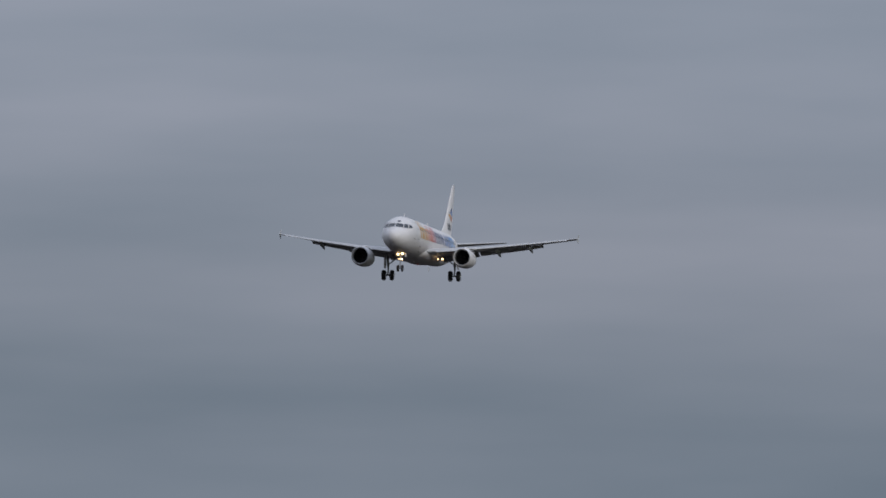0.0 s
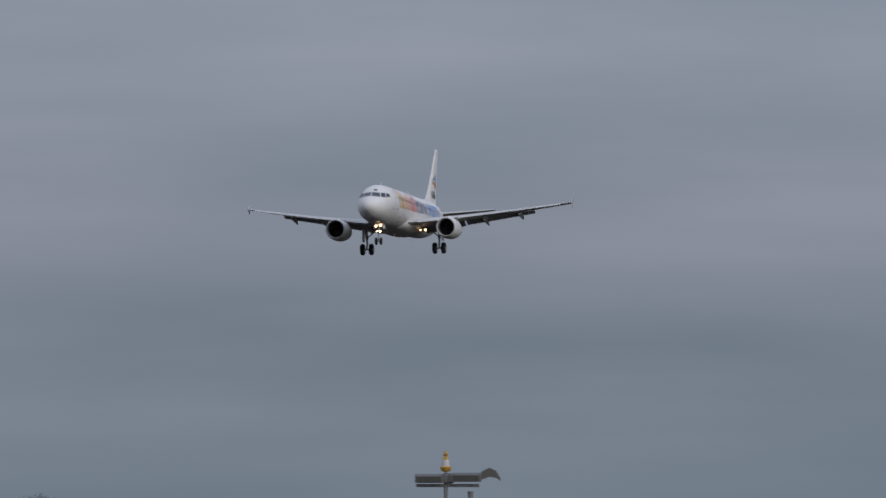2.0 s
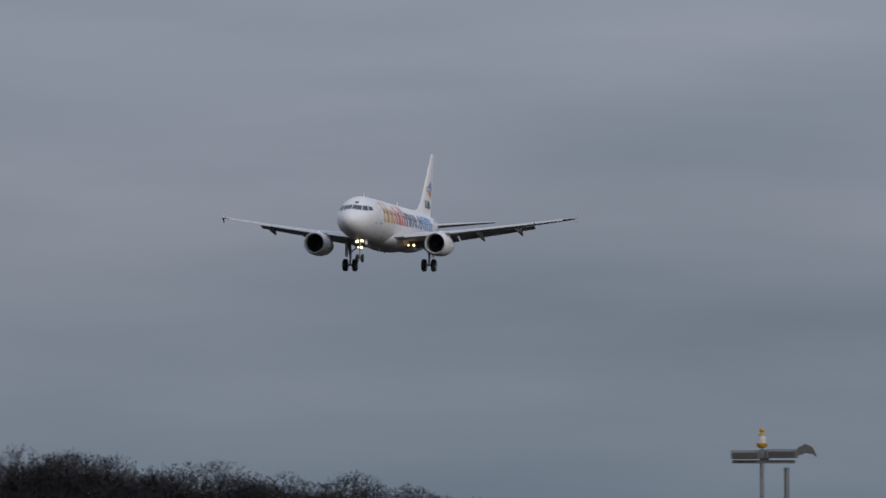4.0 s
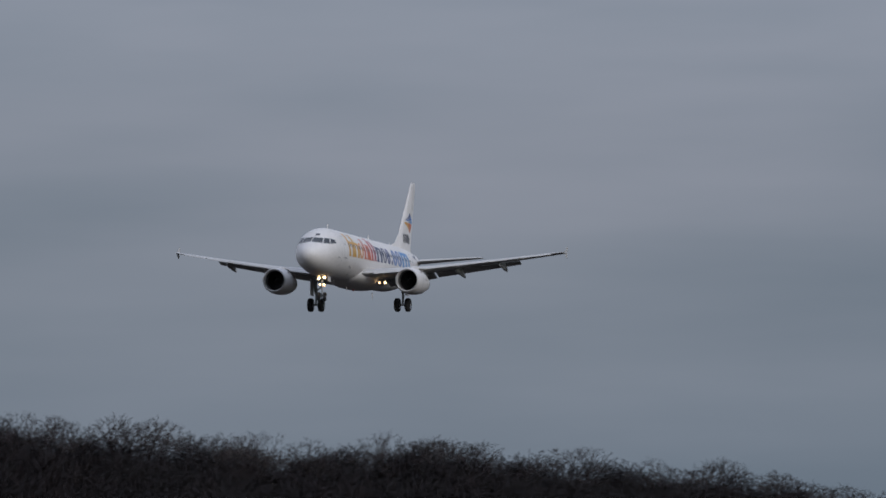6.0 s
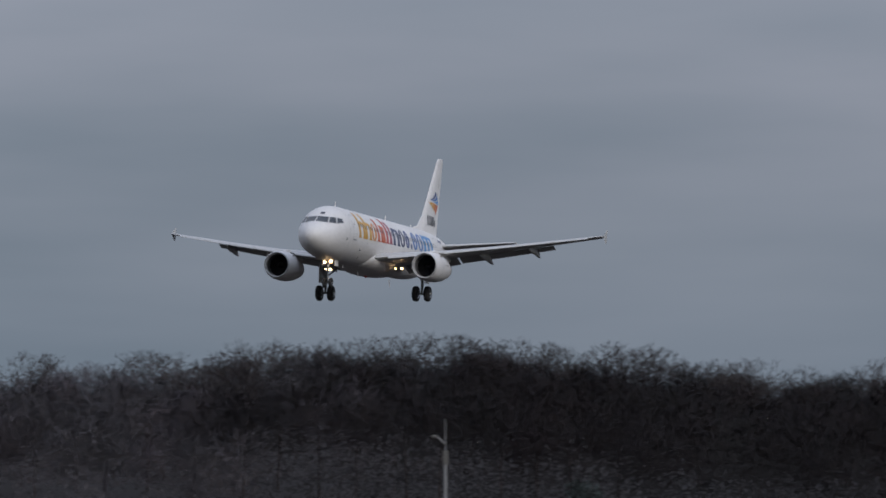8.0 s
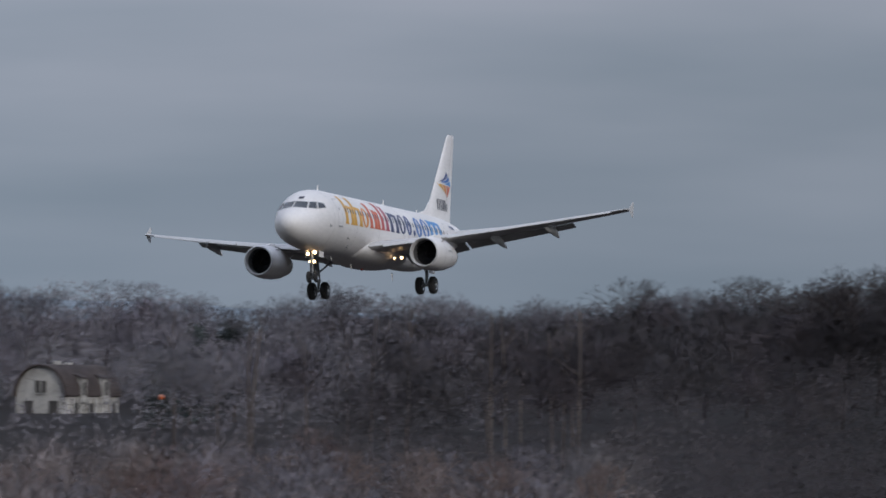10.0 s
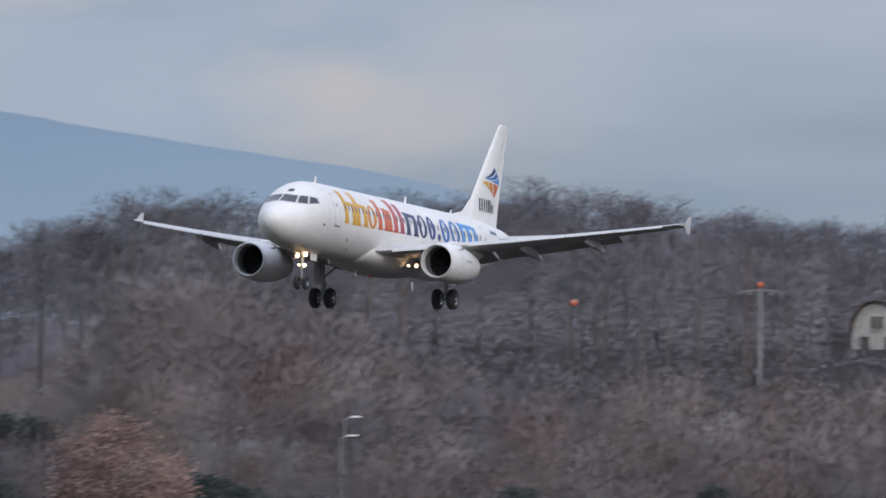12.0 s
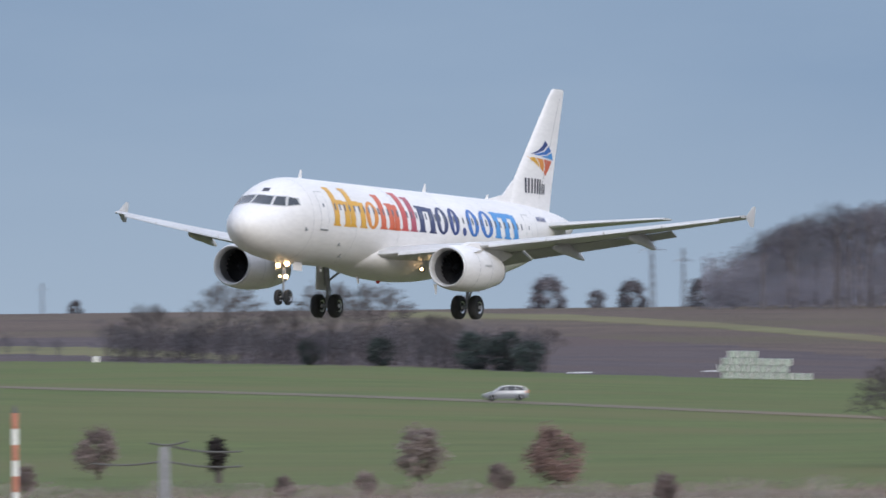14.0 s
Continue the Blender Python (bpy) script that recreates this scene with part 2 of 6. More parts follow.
def ground_material(name, colour, tint, dry, scale, rows=0.0):
    m = material(name, colour, 0.95, vary=0.3, scale=scale, tint=tint, bump=0.05, spec=0.1)
    nt = m.node_tree
    n, l = nt.nodes.new, nt.links.new
    b = nt.nodes["Principled BSDF"]
    src = b.inputs["Base Color"].links[0].from_socket
    co = n("ShaderNodeTexCoord")
    patch = n("ShaderNodeTexNoise")
    patch.inputs["Scale"].default_value, patch.inputs["Detail"].default_value = 0.012, 6
    l(co.outputs["Object"], patch.inputs["Vector"])
    ramp = n("ShaderNodeValToRGB")
    ramp.color_ramp.elements[0].position, ramp.color_ramp.elements[1].position = 0.45, 0.68
    l(patch.outputs[0], ramp.inputs[0])
    mix = n("ShaderNodeMix")
    mix.data_type = "RGBA"
    l(ramp.outputs[0], mix.inputs[0])
    l(src, mix.inputs[6])
    mix.inputs[7].default_value = (*dry, 1)
    last = mix.outputs[2]
    if rows:
        wave = n("ShaderNodeTexWave")
        wave.inputs["Scale"].default_value, wave.inputs["Distortion"].default_value = rows, 1.2
        l(co.outputs["Object"], wave.inputs["Vector"])
        dark = n("ShaderNodeMix")
        dark.data_type, dark.blend_type, dark.inputs[0].default_value = "RGBA", "MULTIPLY", 0.45
        l(last, dark.inputs[6])
        l(wave.outputs[0], dark.inputs[7])
        last = dark.outputs[2]
    l(last, b.inputs["Base Color"])
    return m


GRASS = ground_material("winter_grass", (0.102, 0.124, 0.047), (0.082, 0.105, 0.040), (0.124, 0.122, 0.054), 0.08)
VINEYARD = ground_material("bare_vineyard", (0.150, 0.112, 0.092), (0.110, 0.086, 0.076), (0.135, 0.112, 0.080), 0.05, rows=0.35)
STUBBLE = ground_material("yellow_green_verge", (0.160, 0.150, 0.080), (0.125, 0.122, 0.066), (0.150, 0.128, 0.078), 0.06)
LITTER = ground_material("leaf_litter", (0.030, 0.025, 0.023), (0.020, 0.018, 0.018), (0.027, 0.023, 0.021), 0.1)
VINES = ground_material("pruned_vines", (0.122, 0.098, 0.100), (0.085, 0.072, 0.080), (0.130, 0.096, 0.090), 0.05, rows=0.5)
# mostly unseen ground, browned so less green light bounces onto the airliner's belly
NEAR_GROUND = ground_material("browned_near_ground", (0.140, 0.124, 0.088), (0.108, 0.100, 0.070), (0.122, 0.108, 0.075), 0.1)
ROAD = ground_material("field_road", (0.165, 0.140, 0.105), (0.130, 0.115, 0.090), (0.185, 0.145, 0.100), 0.2)


def ground_slot(az, d):
    """0 grass, 1 vineyard, 2 verge, 3 wood floor, 4 browned near ground, 5 pruned vines."""
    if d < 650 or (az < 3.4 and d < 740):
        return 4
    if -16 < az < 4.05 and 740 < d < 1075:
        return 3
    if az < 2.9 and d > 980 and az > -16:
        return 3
    if az >= 2.9 and d > 900:
        edge = on_edge(az)
        if d > edge:
            el = math.degrees(math.atan2(land(az, d) - EYE_Z, d))
            if az > 6.9 and edge + 90 < d < edge + 180:
                return 2
            return 5 if el < curve_at(VERGE_LINE, az) - 0.075 else 1
    return 0


VERGE_LINE = [(2.9, -0.20), (3.4, -0.185), (4.07, -0.155), (4.3, -0.143), (4.98, -0.078), (5.6, -0.038), (6.2, -0.022), (9, -0.02)]
FIELD_EDGE = [(2.9, -0.30), (4.5, -0.295), (5.0, -0.285), (5.6, -0.262), (6.3, -0.224), (7.6, -0.191), (9, -0.17)]
EDGE_CACHE = {}


def on_edge(az):
    key = round(az, 2)
    if key not in EDGE_CACHE:
        EDGE_CACHE[key] = on_land(az, curve_at(FIELD_EDGE, az))
    return EDGE_CACHE[key]


def build_ground():
    azs = [a for a in range(-180, -16, 4)] + [-16 + 0.1 * i for i in range(301)] + [a for a in range(18, 181, 6)]
    ds = [0.5, 12, 24, 36, 48, 60, 120, 250, 400, 550, 700, 800, 880] + [900 + 12 * i for i in range(160)] + [2840 + 60 * i for i in range(12)] + [3600, 4000, 4400, 4900]
    rings = [[at(a, d, land(a, d)) for d in ds] for a in azs]
    verts, faces = loft(rings, caps=False, closed=False)
    faces.append(tuple(i * len(ds) for i in range(len(azs) - 1)))
    me = bpy.data.meshes.new("ground")
    me.from_pydata([tuple(v) for v in verts], [], faces)
    for m in (GRASS, VINEYARD, STUBBLE, LITTER, NEAR_GROUND, VINES):
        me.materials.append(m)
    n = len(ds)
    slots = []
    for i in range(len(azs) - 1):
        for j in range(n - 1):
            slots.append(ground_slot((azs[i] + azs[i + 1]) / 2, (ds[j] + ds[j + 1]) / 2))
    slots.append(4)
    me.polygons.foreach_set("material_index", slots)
    me.shade_smooth()
    tagged(new("ground", me), "green winter grass and bare brown vineyards", "ground", kind="structure")


build_ground()


def build_road():
    left, right = [], []
    for i in range(60):
        az = 3.6 + 5.2 * i / 59
        el = curve_at([(3.6, -0.478), (4.41, -0.450), (5.15, -0.410), (5.84, -0.372), (6.77, -0.329), (7.85, -0.294), (9, -0.27)], az)
        d = on_land(az, el)
        left.append(d)
    k = np.ones(9) / 9
    left = np.convolve(np.pad(left, 4, mode="edge"), k, "valid")
    rows = []
    for i, d in enumerate(left):
        az = 3.6 + 5.2 * i / 59
        rows.append([at(az, d - 11, land(az, d - 11) + 0.03), at(az, d - 4, land(az, d - 4) + 0.10), at(az, d + 4, land(az, d + 4) + 0.10), at(az, d + 8, land(az, d + 8) + 0.03)])
    tagged(part("road", loft(rows, caps=False, closed=False), ROAD), "narrow worn field road with brown verges", "road", kind="structure")


build_road()


def build_verge():
    """The grass balk between the vineyards."""
    rows = []
    for i in range(90):
        az = 3.0 + 3.3 * i / 89
        el = curve_at(VERGE_LINE, az) + 0.003 * noise.noise(Vector((az * 5, 1, 0)))
        d0, d1 = on_land(az, el - 0.012), on_land(az, el + 0.010 + 0.004 * noise.noise(Vector((az * 4, 7, 0))))
        rows.append([at(az, d, land(az, d) + h) for d, h in ((d0, 0.02), (d0 + 3, 0.14), ((d0 + d1) / 2, 0.16), (d1 - 3, 0.14), (d1, 0.02))])
    tagged(part("verge", loft(rows, caps=False, closed=False), STUBBLE), "yellow-green grass balk between vineyards", "verge", kind="structure")


build_verge()


# ---- the mountain far behind ----
def build_mountain():
    m = bpy.data.materials.new("hazy_blue_mountain")
    m.use_nodes = True
    nt = m.node_tree
    n, l = nt.nodes.new, nt.links.new
    b = nt.nodes["Principled BSDF"]
    b.inputs["Roughness"].default_value, b.inputs["Specular IOR Level"].default_value = 1.0, 0.0
    co, mp, no, rp = n("ShaderNodeTexCoord"), n("ShaderNodeMapping"), n("ShaderNodeTexNoise"), n("ShaderNodeValToRGB")
    mp.inputs["Scale"].default_value = (0.004, 0.004, 0.014)
    l(co.outputs["Object"], mp.inputs[0])
    no.inputs["Scale"].default_value, no.inputs["Detail"].default_value = 1.0, 6
    l(mp.outputs[0], no.inputs["Vector"])
    l(no.outputs[0], rp.inputs[0])
    # distance haze is put into the colour, which glows by itself
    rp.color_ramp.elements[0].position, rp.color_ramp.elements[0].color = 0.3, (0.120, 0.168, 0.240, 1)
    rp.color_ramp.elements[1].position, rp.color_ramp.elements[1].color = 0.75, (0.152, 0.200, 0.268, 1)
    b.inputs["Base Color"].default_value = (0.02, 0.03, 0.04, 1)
    # painted haze: the glow pales towards the foot
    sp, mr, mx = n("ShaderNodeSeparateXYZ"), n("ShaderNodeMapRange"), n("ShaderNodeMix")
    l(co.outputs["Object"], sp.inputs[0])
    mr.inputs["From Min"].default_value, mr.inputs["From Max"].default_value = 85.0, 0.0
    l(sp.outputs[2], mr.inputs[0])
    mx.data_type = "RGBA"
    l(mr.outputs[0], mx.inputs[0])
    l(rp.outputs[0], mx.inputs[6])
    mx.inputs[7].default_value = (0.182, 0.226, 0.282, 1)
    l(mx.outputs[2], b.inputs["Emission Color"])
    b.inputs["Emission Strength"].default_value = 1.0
    ridge = [(-16, 0.2), (-3, 0.42), (-0.8, 0.53), (0, 0.57), (1.0, 0.64), (1.5, 0.70), (2.05, 0.82), (2.57, 0.89), (3.2, 0.99), (3.75, 1.10), (4.1, 1.19), (4.45, 1.25), (4.75, 1.268), (5.4, 1.285), (7, 1.30), (10, 1.32), (16, 1.25)]
    rows = []
    for i in range(321):
        az = -16 + 0.1 * i
        el = curve_at(ridge, az) + 0.012 * noise.noise(Vector((az * 3, 0, 0))) + 0.006 * noise.noise(Vector((az * 11, 5, 0)))
        top = EYE_Z + 4700 * math.tan(radians(el))
        rows.append([at(az, 4550 + 150 * f, -5 + (top + 5) * f ** 0.8) for f in (0, 0.2, 0.4, 0.6, 0.8, 0.92, 1.0)] + [at(az, 4850, -5)])
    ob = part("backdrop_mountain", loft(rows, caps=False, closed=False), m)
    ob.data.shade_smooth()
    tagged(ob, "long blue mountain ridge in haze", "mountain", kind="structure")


build_mountain()


# ---- the airliner ----
# Built with its nose towards +x and z = 0 at the height of its tyres' foot on the ground; s counts metres aft of the nose.
SX = 17.7
BODY = [(0, 0.02, 3.37, 3.33), (0.06, 0.30, 3.64, 3.07), (0.2, 0.52, 3.85, 2.86), (0.5, 0.80, 4.10, 2.60), (1.0, 1.12, 4.36, 2.33), (1.5, 1.34, 4.60, 2.15), (2.0, 1.51, 4.90, 2.03),
        (2.5, 1.64, 5.22, 1.94), (3.0, 1.74, 5.46, 1.88), (3.6, 1.83, 5.66, 1.83), (4.5, 1.92, 5.82, 1.77), (5.8, 1.975, 5.88, 1.74), (24, 1.975, 5.88, 1.74), (26, 1.95, 5.88, 1.82),
        (28, 1.86, 5.87, 2.07), (30, 1.66, 5.85, 2.48), (32, 1.38, 5.79, 3.0), (34, 1.02, 5.66, 3.58), (35.6, 0.70, 5.50, 4.05), (36.9, 0.38, 5.28, 4.46), (37.4, 0.22, 5.14, 4.62), (37.57, 0.08, 5.02, 4.78)]
BS = np.array([b[0] for b in BODY])
BT = [np.array([b[k] for b in BODY]) for k in (1, 2, 3)]


def hermite(x, xs, ys):
    """Smooth, monotone-looking interpolation of the body's table."""
    i = int(np.clip(np.searchsorted(xs, x) - 1, 0, len(xs) - 2))
    h = xs[i + 1] - xs[i]
    d = np.diff(ys) / np.diff(xs)

    def slope(k):
        if k == 0 or k == len(xs) - 1:
            return d[0] if k == 0 else d[-1]
        return 0.0 if d[k - 1] * d[k] <= 0 else 2 * d[k - 1] * d[k] / (d[k - 1] + d[k])
    t = (x - xs[i]) / h
    return float((2 * t**3 - 3 * t**2 + 1) * ys[i] + (t**3 - 2 * t**2 + t) * h * slope(i) + (-2 * t**3 + 3 * t**2) * ys[i + 1] + (t**3 - t**2) * h * slope(i + 1))


def section(s):
    w, top, bottom = (hermite(s, BS, t) for t in BT)
    return w, (top + bottom) / 2, (top - bottom) / 2


def body_point(s, angle, out=0.0):
    """A point of the skin; angle from the crown, positive to port."""
    w, zc, hz = section(s)
    return Vector((SX - s, math.sin(angle) * (w + out), zc + math.cos(angle) * (hz + out)))


def skin_at(s, z, side=1, out=0.012):
    _, zc, hz = section(s)
    return body_point(s, side * math.acos(max(-1, min(1, (z - zc) / hz))), out)


def nose_at(y, z, side=1, out=0.012):
    """The skin point of the nose straight behind (y, z)."""
    lo, hi = 0.02, 5.8
    for _ in range(40):
        mid = (lo + hi) / 2
        w, zc, hz = section(mid)
        if (y / w) ** 2 + ((z - zc) / hz) ** 2 > 1:
            lo = mid
        else:
            hi = mid
    p = Vector((SX - hi, side * y, z))
    _, zc, _ = section(hi)
    return p + (Vector((0.5, side * y, z - zc)).normalized()) * out


def patch(corners, mapper, n=6, m=6, **kw):
    """A thin plate on the skin over a four-cornered field."""
    a, b, c, d = [Vector(p) for p in corners]
    rows = []
    for i in range(n + 1):
        u = i / n
        rows.append([mapper(*((a.lerp(b, u)).lerp(d.lerp(c, u), j / m)), **kw) for j in range(m + 1)])
    return loft(rows, caps=False, closed=False)


def rim(corners, mapper, width, **kw):
    """The outline of a four-cornered field as four narrow plates."""
    a, b, c, d = [Vector(p) for p in corners]
    cx = (a + b + c + d) / 4
    ins = [p + Vector((math.copysign(width, cx[0] - p[0]), math.copysign(width, cx[1] - p[1]))) for p in (a, b, c, d)]
    o = (a, b, c, d)
    return join(*[patch((o[i], o[(i + 1) % 4], ins[(i + 1) % 4], ins[i]), mapper, 4, 1, **kw) for i in range(4)])


def airfoil(n=9, thick=0.12, camber=0.02):
    """Points round a wing section, from the trailing edge over the top to the nose and back below; x from 0 to 1."""
    def half(x):
        return 5 * thick * (0.2969 * math.sqrt(x) - 0.126 * x - 0.3516 * x * x + 0.2843 * x**3 - 0.1036 * x**4)
    xs = [0.5 * (1 + math.cos(math.pi * i / n)) for i in range(n + 1)]
    up = [(x, half(x) + camber * 4 * x * (1 - x)) for x in xs]
    low = [(x, -half(x) * 0.8 + camber * 4 * x * (1 - x)) for x in reversed(xs[:-1])]
    return up + low[:-1]


def wing_loft(stations, thick=0.12, camber=0.015, twist=0.0, flip=1):
    """stations: (y, s of the leading edge, chord, z, thickness factor)."""
    prof = airfoil()
    rings = []
    for y, s, chord, z, tf in stations:
        rings.append([Vector((SX - s - px * chord, flip * y, z + pz * tf * chord - twist * (px - 0.3) * chord)) for px, pz in prof])
    if flip < 0:
        rings = [r[::-1] for r in rings]
    return loft(rings)


FIN = [(5.35, 29.3, 35.0), (5.9, 29.75, 35.05), (6.6, 30.35, 35.15), (11.3, 34.45, 36.25), (11.68, 34.85, 36.32), (11.76, 35.05, 36.28)]


def fin_half(s, z):
    """Half the fin's thickness there."""
    a, b = (float(np.interp(z, [f[0] for f in FIN], [f[k] for f in FIN])) for k in (1, 2))
    x = min(1.0, max(0.0, (s - a) / (b - a)))
    return (b - a) * 0.5 * (0.2969 * math.sqrt(x) - 0.126 * x - 0.3516 * x * x + 0.2843 * x**3 - 0.1036 * x**4)


aircraft = new("airliner")
tagged(aircraft, "white twin-engined airliner landing with its gear down", "airliner")


def lerp_table(tab, y):
    return [float(np.interp(y, [t[0] for t in tab], [t[k] for t in tab])) for k in range(1, len(tab[0]))]


# y, leading edge, trailing edge, z, thickness
WING = [(1.2, 11.75, 18.85, 2.42, 1.0), (1.97, 12.15, 18.85, 2.47, 1.0), (4.0, 13.22, 18.72, 2.74, 0.95), (6.4, 14.48, 18.62, 3.06, 0.85), (9.0, 15.98, 19.46, 3.46, 0.82), (12.0, 17.70, 20.42, 3.95, 0.8), (15.0, 19.42, 21.40, 4.46, 0.8), (16.95, 20.54, 22.0, 4.80, 0.8)]


def build_body():
    ss = sorted(set(list(BS) + [0.02, 0.12, 0.3, 0.75, 1.25, 1.75, 2.25, 2.75, 3.3, 4.0, 5.1] + list(np.arange(7, 24, 1.5)) + list(np.arange(25, 37, 0.7))))
    rings = [[body_point(s, 2 * math.pi * j / 56) for j in range(56)] for s in ss]
    body = smooth(part("fuselage", loft(rings), WHITE, aircraft, "glossy white fuselage"), 60)
    # belly fairing
    rings = []
    for i in range(21):
        s = 10.6 + 11.4 * i / 20
        e = math.sin(math.pi * min(1, max(0.0, i / 20))) ** 0.38
        w, drop = 0.3 + 1.95 * e, 0.02 + 0.42 * e
        rings.append([Vector((SX - s, math.sin(a) * w, 2.46 - (0.70 + drop) * max(math.cos(a), -0.62) * (0.4 + 0.6 * e))) for a in (2 * math.pi * j / 32 for j in range(32))])
    smooth(part("belly_fairing", loft(rings), WHITE, aircraft), 60)
    # flight-deck panes
    for side in (1, -1):
        for c in (((0.05, 4.46), (0.86, 4.38), (0.78, 4.80), (0.05, 4.86)), ((0.95, 4.38), (1.34, 4.36), (1.19, 4.80), (0.87, 4.80)), ((1.41, 4.37), (1.63, 4.47), (1.47, 4.74), (1.27, 4.79))):
            part("flight_deck_window", patch(c, nose_at, side=side, out=0.012), GLASS, body, "dark flight-deck pane")
            part("window_frame", rim([(c[0][0] - .03, c[0][1] - .035), (c[1][0] + .03, c[1][1] - .035), (c[2][0] + .03, c[2][1] + .035), (c[3][0] - .03, c[3][1] + .035)], nose_at, 0.035, side=side, out=0.016), PANEL, body)
    for s in (4.3, 8.9, 13.6, 18.9, 24.2, 30.2, 33.0):
        part("skin_joint", loft([[body_point(s + a, 2 * math.pi * j / 56, 0.006) for j in range(56)] for a in (0, 0.022)], caps=False), PANEL, body)
    # plain badge above the windscreen
    part("nose_badge", patch(((0.10, 5.05), (0.42, 5.05), (0.42, 5.22), (0.10, 5.22)), nose_at, 4, 4, out=0.014), LINT["black"], body)
    for side in (1, -1):
        for s, z0, z1, w in ((5.0, 3.38, 5.2, 0.82), (28.6, 3.42, 5.2, 0.80)):
            door = part("door", patch(((s + .04, z0 + .04), (s + w - .04, z0 + .04), (s + w - .04, z1 - .04), (s + .04, z1 - .04)), skin_at, 4, 8, side=side, out=0.010), WHITE, body, "white cabin door")
            part("door_outline", rim(((s, z0), (s + w, z0), (s + w, z1), (s, z1)), skin_at, 0.035, side=side, out=0.016), PANEL, door)
            part("door_sill", patch(((s, z0 - .05), (s + w, z0 - .05), (s + w, z0), (s, z0)), skin_at, 4, 1, side=side, out=0.03), GEAR, door)
            part("door_window", patch(((s + .34, 4.45), (s + .47, 4.45), (s + .47, 4.62), (s + .34, 4.62)), skin_at, 1, 2, side=side, out=0.016), CABIN, door)
        s = 6.55
        while s < 28.3:
            if not any(abs(s - e) < 0.1 for e in (14.1,)):
                part("cabin_window", patch(((s + .04, 4.38), (s + .20, 4.38), (s + .20, 4.68), (s + .04, 4.68)), skin_at, 1, 3, side=side, out=0.022), CABIN, body)
            s += 0.533
        # cargo hatch, probes and small access panels
        if side < 0:
            part("cargo_hatch_outline", rim(((8.2, 2.15), (10.0, 2.15), (10.0, 3.3), (8.2, 3.3)), skin_at, 0.03, side=side), PANEL, body)
        for s, z in ((3.6, 3.30), (8.3, 2.25), (7.4, 2.75)):
            part("probe", join(patch(((s, z - .08), (s + .13, z - .08), (s + .13, z + .1), (s, z + .1)), skin_at, 2, 2, side=side, out=0.02), tube(skin_at(s + .06, z, side), skin_at(s + .06, z, side, 0.14), 0.03, 0.02, 6)), GEAR, body)
    for s, h in ((6.3, 0.42), (20.2, 0.42), (27.4, 0.25)):
        top = section(s)[1] + section(s)[2]
        part("blade_antenna", loft([[Vector((SX - s - a, b, top - 0.03)) for a, b in ((0, 0), (0.25, 0.03), (0.45, 0), (0.25, -0.03))], [Vector((SX - s - a, b, top + h)) for a, b in ((0.25, 0), (0.33, 0.012), (0.42, 0), (0.33, -0.012))]]), WHITE, body)
    for s, h in ((13.0, 0.3), (21.8, 0.45), (8.8, 0.25)):
        bottom = 1.74 if s < 10 else 1.40
        part("belly_antenna", loft([[Vector((SX - s - a, b, bottom + 0.06)) for a, b in ((0, 0), (0.2, 0.03), (0.4, 0), (0.2, -0.03))], [Vector((SX - s - a, b, bottom - h)) for a, b in ((0.25, 0), (0.3, 0.012), (0.38, 0), (0.3, -0.012))]]), WHITE, body)
    part("belly_beacon", ball((SX - 15.5, 0, 1.30), 0.11), BEACON_RED, body, "red beacon lamp")
    part("tail_exhaust", lathe([(0, 0.13), (0.12, 0.13), (0.12, 0.10), (0.02, 0.09)], (SX - 37.5, 0, 4.9), (-1, 0, 0), 16), DARK_METAL, body)
    return body


